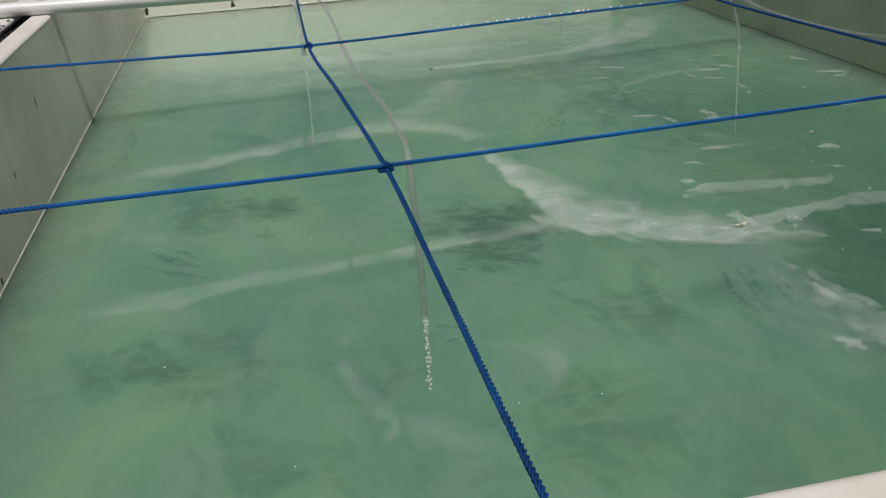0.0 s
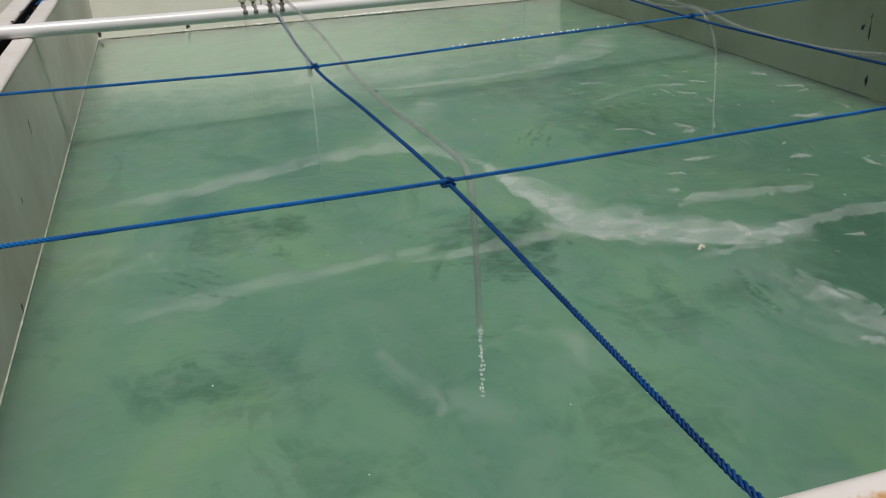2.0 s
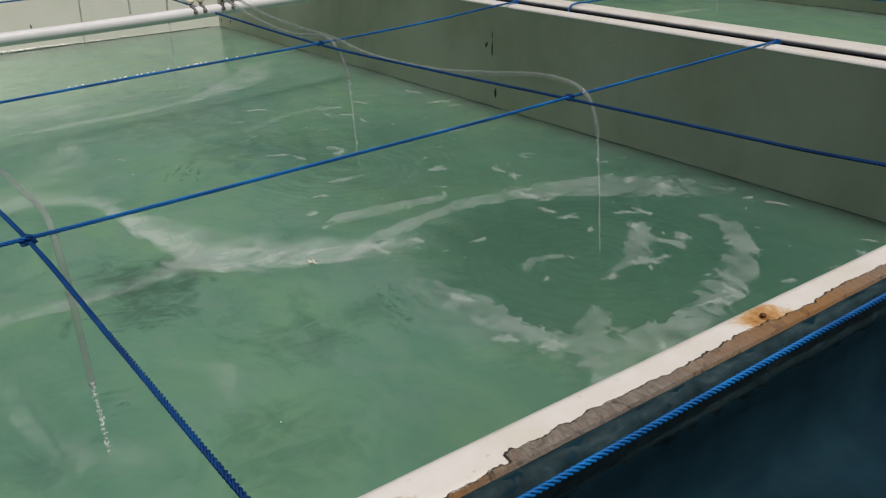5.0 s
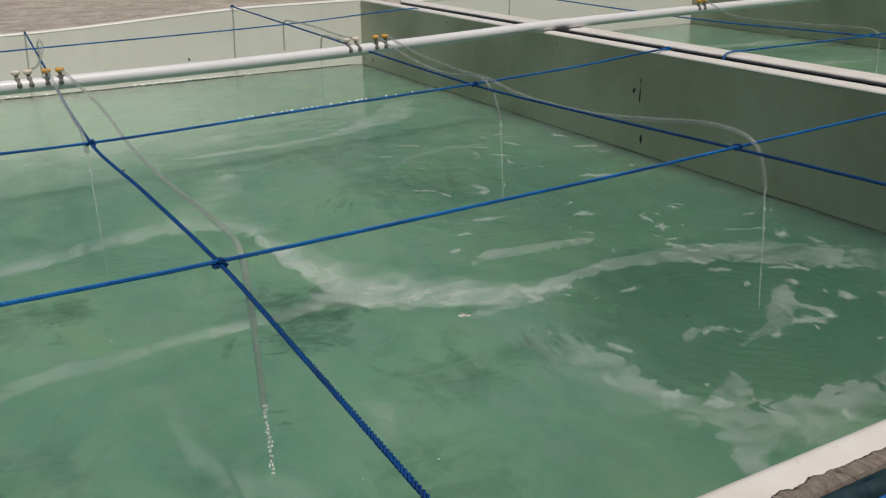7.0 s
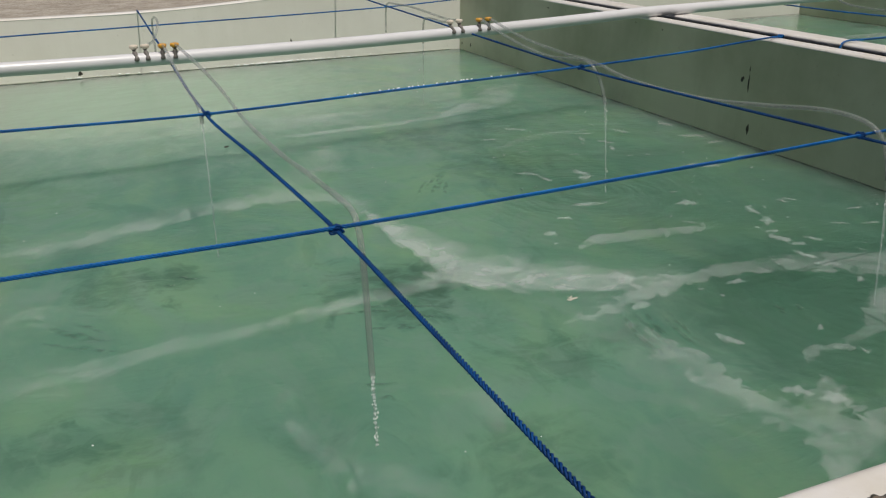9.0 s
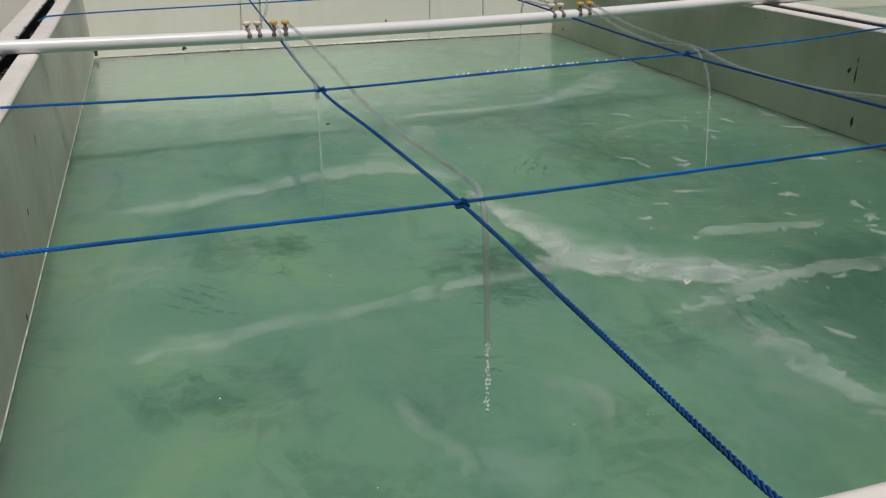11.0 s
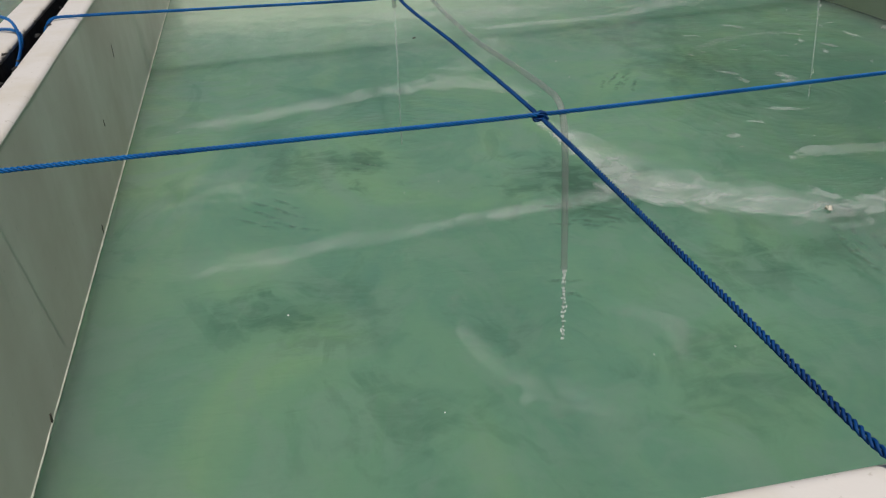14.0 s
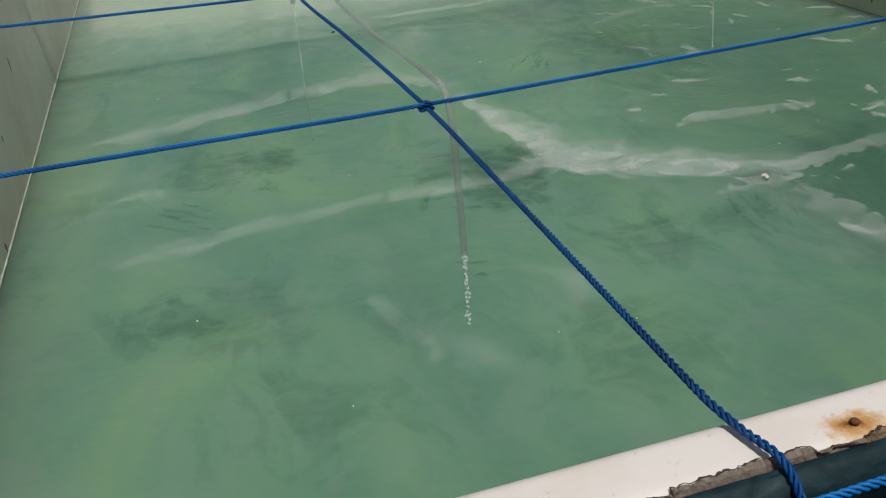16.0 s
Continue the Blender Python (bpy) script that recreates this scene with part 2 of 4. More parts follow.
def scum_material(name, cover, scale, amp, warp=1.0):
    """Scum sheet: the UV gives its body (0 at the rim, 1 at the heart) and how soft that rim is."""
    m = Mat(name, 0.55)
    sep = m.t.nodes.new("ShaderNodeSeparateXYZ")
    m.link(m.t.nodes.new("ShaderNodeUVMap").outputs[0], sep.inputs[0])
    tc = m.t.nodes.new("ShaderNodeTexCoord").outputs["Object"]
    n1 = m.noise(scale, 5, 0.6, source=tc, warp=warp)
    n2 = m.noise(scale * 5, 4, 0.6, source=tc, warp=0.6)
    n3 = m.noise(5.0, 5, 0.6, source=tc, warp=2.0, shift=(5, 2, 1))
    k = m.math("ADD", sep.outputs[0], m.math("MULTIPLY", m.math("SUBTRACT", n1, 0.55), amp))
    k = m.math("ADD", k, m.math("MULTIPLY", m.math("SUBTRACT", n2, 0.5), 0.22))
    a = m.math("DIVIDE", k, m.math("ADD", 0.05, sep.outputs[1]), True)
    a = m.math("MULTIPLY", a, m.math("MINIMUM", 1.0, m.math("MULTIPLY", sep.outputs[0], 9.0)))
    a = m.math("MULTIPLY", a, m.ramp(n3, (0.34, 0.30), (0.62, 1.0)))
    m.color(m.mix(n2, (0.58, 0.63, 0.62), (0.72, 0.75, 0.75)))
    m.link(m.math("MULTIPLY", a, cover), m.b.inputs["Alpha"])
    return m.m


scum_thick = scum_material("thick_foam_scum", 0.40, 7, 1.5, 1.2)
scum_soft = scum_material("soft_foam_scum", 0.24, 7, 2.2, 1.6)
scum_faint = scum_material("faint_foam_scum", 0.12, 8, 2.8, 1.8)
scum_torn = scum_material("torn_foam_scum", 0.22, 13, 3.0, 2.0)
foam_small = foam_material("small_foam_scum", 0.26, 0.10, 0.42, 26, 1.6)

m = Mat("blue_polypropylene_rope", 0.5)
m.b.inputs["Specular IOR Level"].default_value = 0.25
fib = m.noise(400, 2)
m.color(m.mix(m.ramp(m.noise(9, 4), (0.35, 0.0), (0.7, 1.0)), (0.0008, 0.068, 0.25), (0.003, 0.165, 0.50))).bump(fib, 0.3, 0.0005)
rope_mat = m.m
# the lengthwise ropes' shaded side put into a darker blue
m = Mat("shaded_blue_rope", 0.55)
m.b.inputs["Specular IOR Level"].default_value = 0.2
m.color(m.mix(m.ramp(m.noise(9, 4), (0.35, 0.0), (0.7, 1.0)), (0.0006, 0.028, 0.125), (0.0012, 0.062, 0.235))).bump(m.noise(400, 2), 0.3, 0.0005)
shaded_rope_mat = m.m
m = Mat("faded_thin_string", 0.7)
m.color((0.03, 0.05, 0.09))
string_mat = m.m

m = Mat("white_pvc", 0.32)
m.color(m.mix(m.ramp(m.noise(6, 5, 0.6, (0.4, 1, 1)), (0.5, 0.0), (0.8, 0.6)), (0.66, 0.66, 0.68), (0.50, 0.49, 0.48)))
pvc_mat = m.m
m = Mat("yellow_valve_plastic", 0.4)
m.color(m.mix(m.noise(60, 3), (0.62, 0.28, 0.03), (0.75, 0.42, 0.07)))
yellow_mat = m.m
m = Mat("grey_valve_plastic", 0.5)
m.color(m.mix(m.noise(70, 3), (0.10, 0.095, 0.09), (0.20, 0.18, 0.16)))
grey_mat = m.m
m = Mat("cream_cap_plastic", 0.45)
m.color(m.mix(m.noise(70, 3), (0.62, 0.52, 0.42), (0.74, 0.68, 0.58)))
cream_mat = m.m

m = Mat("clear_vinyl_hose", 0.12, ior=1.3)
m.color(m.mix(m.noise(30, 3), (0.27, 0.30, 0.29), (0.40, 0.43, 0.41)))
m.b.inputs["Alpha"].default_value = 0.37
hose_mat = m.m
m = Mat("falling_water", 0.04, ior=1.33)
m.color((0.86, 0.92, 0.90))
m.b.inputs["Alpha"].default_value = 0.20
stream_mat = m.m
m = Mat("bright_water_bead", 0.05, ior=1.33)
m.color((0.92, 0.95, 0.93))
m.b.inputs["Alpha"].default_value = 0.75
bead_mat = m.m
m = Mat("black_algae_chip", 0.8)
m.color(m.mix(m.noise(120, 3), (0.015, 0.015, 0.011), (0.06, 0.055, 0.04)))
chip_mat = m.m
m = Mat("rusty_steel", 0.8, 0.3)
m.color(m.mix(m.noise(200, 4), (0.05, 0.02, 0.01), (0.26, 0.10, 0.03))).bump(m.noise(300, 3), 0.5, 0.001)
rust_mat = m.m
m = Mat("dry_leaf_scrap", 0.7)
m.color(m.mix(m.noise(150, 3), (0.20, 0.15, 0.09), (0.80, 0.79, 0.70)))
leaf_mat = m.m


# ---- mesh helpers ----
def mesh_of(name, verts, faces, smooth=True, uvs=None):
    me = bpy.data.meshes.new(name)
    me.from_pydata([tuple(v) for v in verts], [], faces)
    if smooth:
        me.polygons.foreach_set("use_smooth", [True] * len(me.polygons))
    if uvs is not None:
        layer = me.uv_layers.new(name="UVMap")
        for loop in me.loops:
            layer.data[loop.index].uv = uvs[loop.vertex_index]
    me.update()
    return me


def part(name, me, material, parent=None, label=""):
    me.materials.append(material)
    ob = new(name, me)
    if parent:
        ob.parent = parent
    if label:
        ob["label"] = label
    return ob


def empty(name, place=(0, 0, 0)):
    ob = new(name)
    ob.location = place
    ob.empty_display_size = 0.1
    return ob


def joined(*pieces):
    verts, faces = [], []
    for v, f in pieces:
        k = len(verts)
        verts += list(v)
        faces += [tuple(i + k for i in q) for q in f]
    return verts, faces


def smooth_path(points, step):
    """Points at even steps along a soft curve through the given ones."""
    p = [Vector(q) for q in points]
    p = [p[0] * 2 - p[1]] + p + [p[-1] * 2 - p[-2]]
    dense = []
    for i in range(1, len(p) - 2):
        n = max(4, int((p[i + 1] - p[i]).length / step))
        a, b, c, d = p[i - 1 : i + 3]
        far = (c - b).length
        m0 = (c - a) * (far / ((c - b).length + (b - a).length))
        m1 = (d - b) * (far / ((d - c).length + (c - b).length))
        for j in range(n):
            t = j / n
            dense.append((2 * t**3 - 3 * t * t + 1) * b + (t**3 - 2 * t * t + t) * m0 + (3 * t * t - 2 * t**3) * c + (t**3 - t * t) * m1)
    return dense + [p[-2]]


def frames_along(path):
    out, side = [], None
    for i, q in enumerate(path):
        d = (path[min(i + 1, len(path) - 1)] - path[max(i - 1, 0)]).normalized()
        if side is None:
            side = d.orthogonal().normalized()
        side = (side - d * side.dot(d)).normalized()
        out.append((q, side, d.cross(side)))
    return out


def tube(path, radius, sides=10, caps=True):
    """A round tube along a path; radius may be a function of 0..1."""
    verts, faces = [], []
    fr = frames_along(path)
    for i, (q, u, v) in enumerate(fr):
        r = radius(i / (len(fr) - 1)) if callable(radius) else radius
        verts += [q + (u * math.cos(a) + v * math.sin(a)) * r for a in (2 * math.pi * k / sides for k in range(sides))]
    for i in range(len(fr) - 1):
        for k in range(sides):
            j = (k + 1) % sides
            faces.append((i * sides + k, i * sides + j, (i + 1) * sides + j, (i + 1) * sides + k))
    if caps:
        faces += [tuple(range(sides - 1, -1, -1)), tuple((len(fr) - 1) * sides + k for k in range(sides))]
    return verts, faces


def strands(path, radius, lay=0.023, count=3, sides=6):
    """Twisted strands laid round a path."""
    pieces, fr, run = [], frames_along(path), [0.0]
    for a, b in zip(path, path[1:]):
        run.append(run[-1] + (b - a).length)
    for s in range(count):
        line = [q + (u * math.cos(w) + v * math.sin(w)) * radius * 0.64 for (q, u, v), w in zip(fr, (2 * math.pi * (r / lay + s / count) for r in run))]
        pieces.append(tube(line, radius * 0.41, sides))
    return joined(*pieces)


def lump(place, size, seed, rings=8, rough=0.25):
    """A small uneven lump."""
    verts, faces, seg = [], [], 10
    for i in range(rings + 1):
        a = math.pi * i / rings
        for k in range(seg):
            b = 2 * math.pi * k / seg
            n = Vector((math.sin(a) * math.cos(b), math.sin(a) * math.sin(b), math.cos(a)))
            r = 1 + rough * noise.noise(n * 1.7 + Vector((seed * 3.1, seed, 0)))
            verts.append(Vector(place) + Vector((n.x * size[0], n.y * size[1], n.z * size[2])) * r)
    for i in range(rings):
        for k in range(seg):
            j = (k + 1) % seg
            faces.append((i * seg + k, (i + 1) * seg + k, (i + 1) * seg + j, i * seg + j))
    return verts, faces


# ---- ground ----
def build_ground():
    verts, faces, n = [], [], 90
    for i in range(n + 1):
        for j in range(n + 1):
            x, y = (math.copysign(abs(v) ** 2.6, v) * 900 for v in (2 * i / n - 1, 2 * j / n - 1))
            z = 0.05 * noise.noise(Vector((x * 0.7, y * 0.7, 0))) + 0.02 * noise.noise(Vector((x * 3, y * 3, 1)))
            verts.append((x + 1.4, y + 2.5, z - 0.05))
    for i in range(n):
        for j in range(n):
            a = i * (n + 1) + j
            faces.append((a, a + n + 1, a + n + 2, a + 1))
    g = part("ground", mesh_of("ground", verts, faces), ground_mat)
    tagged(g, "bare sandy soil round the tanks with dark specks", "ground", kind="structure")


build_ground()


# ---- tanks ----
def side_path(x0, x1, y0, y1, side, radius, step):
    """Points and inward normals of one side of a rectangle with round corners, from mid corner to mid corner."""
    corners = [(x0, y0), (x1, y0), (x1, y1), (x0, y1)]
    inward = [Vector((0, 1, 0)), Vector((-1, 0, 0)), Vector((0, -1, 0)), Vector((1, 0, 0))]
    a, b = Vector((*corners[side], 0)), Vector((*corners[(side + 1) % 4], 0))
    d, n = (b - a).normalized(), inward[side]
    out = []
    for i in range(5):
        w = radians(45 * (1 - i / 4))
        v = n * math.cos(w) + d * math.sin(w)
        out.append((a + d * radius + n * radius - v * radius, v))
    length = (b - a).length - 2 * radius
    for i in range(1, int(length / step)):
        out.append((a + d * (radius + i * step), n.copy()))
    for i in range(5):
        w = radians(45 * i / 4)
        v = n * math.cos(w) - d * math.sin(w)
        out.append((b - d * radius + n * radius - v * radius, v))
    return out


def swept(path, profile, ragged=None):
    verts, faces, n = [], [], len(profile)
    for p, v in path:
        for k, (d, z) in enumerate(profile):
            q = p + v * d
            if ragged:
                q, z = ragged(q, v, z, k)
            verts.append((q.x, q.y, z))
    for i in range(len(path) - 1):
        for k in range(n):
            j = (k + 1) % n
            faces.append((i * n + k, i * n + j, (i + 1) * n + j, (i + 1) * n + k))
    last = (len(path) - 1) * n
    for first, order in ((0, range(n - 1, -1, -1)), (last, range(n))):
        base = len(verts)
        verts += [verts[first + k] for k in range(n)]
        faces.append(tuple(base + k for k in order))
    return verts, faces


def build_tank(x0, x1, y0, y1, rim, label, sag=0.0, trim=0.0):
    tank = empty("fish_tank", ((x0 + x1) / 2, (y0 + y1) / 2, 0))
    tagged(tank, label, "tank", "row of fish tanks")
    back = Matrix.Translation(-tank.location)
    wall_profile = [(0.048, 0.04), (0.021, 0.595), (0.002, 0.9885), (-0.012, 0.9885), (-0.010, 0.04)]
    rim_profile = [(0.0025, 0.989), (0.002, 0.9925), (-0.001, 0.9965), (-0.005, 0.9988), (-0.009, 0.9998), (-0.013, 1.0), (-rim + 0.012, 1.0), (-rim + 0.008, 0.9997), (-rim + 0.003, 0.9980), (-rim, 0.9945), (-rim, 0.985), (-rim + 0.004, 0.985), (-rim + 0.008, 0.989)]
    skin_profile = [(-0.0125, 0.9845), (-rim + 0.002, 0.9845), (-rim + 0.004, 0.90), (-rim + 0.010, 0.45), (-rim + 0.004, 0.0), (-0.0125, 0.0)]

    def dip(q, z):
        s = min(1.0, max(0.0, (2.3 - q.x) / 1.6))
        return z - sag * s * s * (3 - 2 * s) * min(1.0, max(0.0, (z - 0.6) / 0.38)) if q.y > y1 - 0.2 else z

    def sunk(q, v, z, k):
        return q, dip(q, z)

    def chips(q, v, z, k):
        z = dip(q, z)
        w = noise.noise(Vector((q.x * 23, q.y * 23, 3))) * 0.5 + noise.noise(Vector((q.x * 80, q.y * 80, 9))) * 0.5
        if 6 <= k <= 12:
            bite = max(0.0, w - 0.18) * 0.012
            return q + v * bite + Vector((0, trim * max(0.0, v.y) ** 3, 0)), z
        return q + v * noise.noise(Vector((q.x * 3, q.y * 3, 5))) * 0.0008, z + noise.noise(Vector((q.x * 3, q.y * 3, 1))) * 0.0005

    for side in range(4):
        path = side_path(x0, x1, y0, y1, side, 0.018, 0.25)
        fine = side_path(x0, x1, y0, y1, side, 0.018, 0.010)
        for name, data, mat in (("wall", swept(path, wall_profile, sunk), SIDES[side]), ("rim", swept(fine, rim_profile, chips), rim_mat), ("outer_lining", swept(path, skin_profile, sunk), lining_mat if y0 < 0.5 and side == 0 else sealant_mat)):
            me = mesh_of(name, *data, name == "rim")
            me.transform(back)
            part(name, me, mat, tank, {"rim": "white rim with chipped dirty outer edge", "wall": "stained pale wall", "outer_lining": "dark outer lining"}[name])
    me = mesh_of("tank_floor", [(x0 + 0.04, y0 + 0.04, 0.045), (x1 - 0.04, y0 + 0.04, 0.045), (x1 - 0.04, y1 - 0.04, 0.045), (x0 + 0.04, y1 - 0.04, 0.045)], [(0, 1, 2, 3)], False)
    me.transform(back)
    part("tank_floor", me, wall_mat, tank)
    return tank


tank = build_tank(0.0, 2.85, 0.0, 4.887, 0.061, "white fibreglass fish tank with stained walls, full of green water", 0.062, 0.0055)
build_tank(-3.0, -0.178, 0.02, 4.58, 0.072, "neighbouring white fibreglass tank with chipped rim")
build_tank(3.10, 5.42, -0.02, 4.60, 0.105, "neighbouring white fibreglass tank behind the shaded wall")


def build_water(x0, x1, y0, y1, step, level=WATER, mat=None):
    verts, faces = [], []
    nx, ny = int((x1 - x0) / step), int((y1 - y0) / step)
    for i in range(nx + 1):
        for j in range(ny + 1):
            x, y = x0 + (x1 - x0) * i / nx, y0 + (y1 - y0) * j / ny
            z = 0.0016 * noise.noise(Vector((x * 4, y * 6, 0))) + 0.0008 * noise.noise(Vector((x * 13, y * 17, 4)))
            for jx, jy in JETS:
                d = math.hypot(x - jx, y - jy)
                if d < 0.5:
                    z += 0.0016 * math.sin(d * 75) * math.exp(-d * 7) * (0.6 + noise.noise(Vector((x * 9, y * 9, 2))))
            verts.append((x, y, level + z))
    for i in range(nx):
        for j in range(ny):
            a = i * (ny + 1) + j
            faces.append((a, a + ny + 1, a + ny + 2, a + 1))
    edge = [(i, 0) for i in range(nx)] + [(nx, j) for j in range(ny)] + [(i, ny) for i in range(nx, 0, -1)] + [(0, j) for j in range(ny, 0, -1)]
    base = len(verts)
    for i, j in edge:
        x, y, _ = verts[i * (ny + 1) + j]
        verts.append((x, y, 0.10))
    for a in range(len(edge)):
        c = (a + 1) % len(edge)
        (i, j), (k, l) = edge[a], edge[c]
        faces.append((i * (ny + 1) + j, base + a, base + c, k * (ny + 1) + l))
    faces.append(tuple(base + a for a in range(len(edge) - 1, -1, -1)))
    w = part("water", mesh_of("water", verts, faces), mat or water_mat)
    tagged(w, "cloudy green water with soft ripples in the tank", "water", kind="structure")


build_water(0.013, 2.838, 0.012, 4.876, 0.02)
build_water(-2.982, -0.196, 0.038, 4.562, 0.06, WATER, dark_water_mat)
build_water(3.116, 5.404, -0.004, 4.584, 0.05, 0.70)


def build_far_wall():
    """A plain unseen wall added beyond the last tank to darken the water's reflections."""
    verts, faces = [], []
    for x in (6.4, 6.65):
        for y in (-6.0, 11.5):
            for z in (-0.1, 4.6):
                verts.append((x, y, z))
    faces = [(0, 1, 3, 2), (4, 6, 7, 5), (0, 4, 5, 1), (2, 3, 7, 6), (1, 5, 7, 3), (0, 2, 6, 4)]
    wall = part("unseen_wall_east", mesh_of("unseen_wall_east", verts, faces, False), block_mat)
    tagged(wall, "plain grey weathered wall added unseen beyond the tanks", "wall", kind="structure")


m = Mat("grey_weathered_block", 0.9)
m.color(m.mix(m.noise(1.6, 6, 0.65), (0.10, 0.10, 0.09), (0.20, 0.19, 0.17))).bump(m.noise(30, 5), 0.4, 0.004)
block_mat = m.m
build_far_wall()


# ---- broken plywood at the near rim ----
def build_plywood():
    verts, faces = [], []
    path, crack = [0.70 + i * 0.002 for i in range(1000)], []
    for x in path:
        w = noise.noise(Vector((x * 9, 2, 0))) * 0.5 + noise.noise(Vector((x * 45, 7, 0))) * 0.3
        bare = 0.90 if x > 1.03 else 0.42 if x > 0.90 else 0.45 if 0.74 < x < 0.86 else 0.12
        y_in = -0.060 + 0.025 * max(0.0, min(1.0, bare + 0.5 * w - 0.1)) + 0.003 * w + 0.0028 * noise.noise(Vector((x * 110, 5, 0))) + 0.0016 * noise.noise(Vector((x * 290, 9, 0)))
        lip = 0.0015 * noise.noise(Vector((x * 120, 1, 1)))
        crack.append(Vector((x, y_in + 0.001 * noise.noise(Vector((x * 200, 4, 0))), 1.0018)))
        for y, z in ((y_in, 1.0005 + lip * 0.3), (y_in - 0.002, 1.0030 + lip), (-0.0560, 1.001 + lip), (-0.0580, 0.997), (-0.0580, 0.985), (y_in, 0.985)):
            verts.append((x, y, z))
    for i in range(len(path) - 1):
        for k in range(6):
            j = (k + 1) % 6
            faces.append((i * 6 + k, i * 6 + j, (i + 1) * 6 + j, (i + 1) * 6 + k))
    me = mesh_of("plywood_edge", verts, faces, False)
    me.transform(Matrix.Translation(-tank.location))
    part("plywood_edge", me, ply_mat, tank, "bare rotten plywood edge where the rim has broken away")
    me = mesh_of("crack", *tube(crack, lambda t: 0.0003 + 0.0030 * abs(noise.noise(Vector((t * 260, 2, 5)))) ** 1.3, 6))
    me.transform(Matrix.Translation(-tank.location))
    part("crack", me, chip_mat, tank, "dark crack between white rim and plywood")
    for x, y in RUST[:2]:
        v, f = lump((x, y, 1.0025), (0.0040, 0.0040, 0.0025), 4, 6, 0.1)
        me = mesh_of("bolt", v, f)
        me.transform(Matrix.Translation(-tank.location))
        part("bolt", me, rust_mat, tank, "rusted bolt head in the rim")


build_plywood()


# ---- ropes ----
def build_rope(label, points, knots=(), radius=0.0039, step=0.0042, name="rope", mat=None, group="blue ropes over the tank"):
    rope = part(name, mesh_of(name, *strands(smooth_path(points, step), radius)), mat or rope_mat)
    tagged(rope, label, "rope", group)
    for i, k in enumerate(knots):
        loops = []
        for a in range(3):
            ring = [Vector(k) + Vector((0.0072 * math.cos(w) * (1 - 0.2 * a), 0.0052 * math.sin(w), 0.0052 * math.sin(w + a * 1.9 + i))) + Vector(((a - 1) * 0.004, 0, 0.0005)) for w in (2 * math.pi * j / 18 for j in range(19))]
            loops.append(strands(ring, radius * 0.85, 0.02))
        part("knot", mesh_of("knot", *joined(*loops)), mat or rope_mat, rope)
    return rope


Z = 1.006
build_rope("taut blue twisted rope tied across the tank", [(-0.080, 0.776, 0.995), (-0.066, 0.782, 1.004), (0.0, 0.785, 1.008), (0.40, 0.787, 1.010), (0.808, 0.796, 1.008), (1.4, 0.845, 1.002), (1.72, 0.870, 1.000), (2.045, 0.918, 0.993), (2.5, 0.938, 1.000), (2.895, 0.953, 1.006), (2.925, 0.955, 0.995)], [(-0.076, 0.780, 1.002), (2.912, 0.954, 1.004)])
build_rope("taut blue twisted rope across the tank over its rims", [(-0.075, 1.76, 0.98), (-0.058, 1.775, 1.004), (-0.02, 1.786, Z), (0.3, 1.787, 1.000), (0.764, 1.797, 0.992), (1.35, 1.845, 0.998), (1.93, 1.906, 1.001), (2.4, 1.99, 1.001), (2.89, 2.098, Z), (2.925, 2.108, 0.99)], [(2.910, 2.105, 1.004)])
build_rope("thin taut blue rope across the tank behind the pipe", [(-0.08, 3.46, 0.99), (-0.04, 3.48, Z), (0.7, 3.66, 1.0), (1.93, 3.84, 1.0), (2.84, 4.1, Z), (2.88, 4.11, 0.99)], radius=0.0038, step=0.006)
build_rope("taut blue twisted rope along the tank, knotted to the cross ropes", [(0.826, -0.092, 0.945), (0.827, -0.086, 0.988), (0.826, -0.062, 1.008), (0.818, -0.020, 1.008), (0.812, 0.02, 1.010), (0.811, 0.40, 1.008), (0.811, 0.798, 1.002), (0.790, 1.28, 0.996), (0.764, 1.797, 0.988), (0.80, 3.1, 0.975), (0.86, 4.86, 0.946), (0.862, 4.93, 0.942)], [(0.826, -0.090, 0.980), (0.811, 0.796, 1.005), (0.764, 1.796, 0.992)], mat=shaded_rope_mat)
build_rope("taut blue twisted rope along the tank beside the shaded wall", [(2.08, -0.085, 0.96), (2.075, -0.05, 1.008), (2.06, 0.35, 1.0), (2.045, 0.920, 0.988), (1.98, 1.4, 0.992), (1.931, 1.908, 0.996), (1.97, 3.3, 1.0), (2.015, 4.88, 1.005), (2.018, 4.93, 1.002)], [(2.045, 0.919, 0.992), (1.932, 1.907, 1.000), (2.016, 4.895, 1.008)], mat=shaded_rope_mat)
build_rope("blue twisted rope strung along the outside of the rim", [(0.42, -0.074, 0.955), (0.47, -0.083, 0.970), (0.54, -0.087, 0.979), (0.9, -0.087, 0.988), (1.4, -0.086, 0.996), (1.9, -0.086, 0.999), (2.9, -0.086, 1.000)], step=0.004)
build_rope("blue rope over the neighbouring tank", [(-0.103, 0.745, 0.985), (-0.118, 0.752, 1.004), (-0.17, 0.765, Z), (-0.6, 0.73, 1.0), (-1.6, 0.66, 1.0), (-2.9, 0.6, Z)])
build_rope("blue rope over the neighbouring tank with a loose end", [(-0.100, 1.63, 0.975), (-0.105, 1.66, 1.004), (-0.16, 1.70, Z), (-0.6, 1.66, 1.0), (-1.6, 1.6, 1.0), (-2.9, 1.5, Z)])
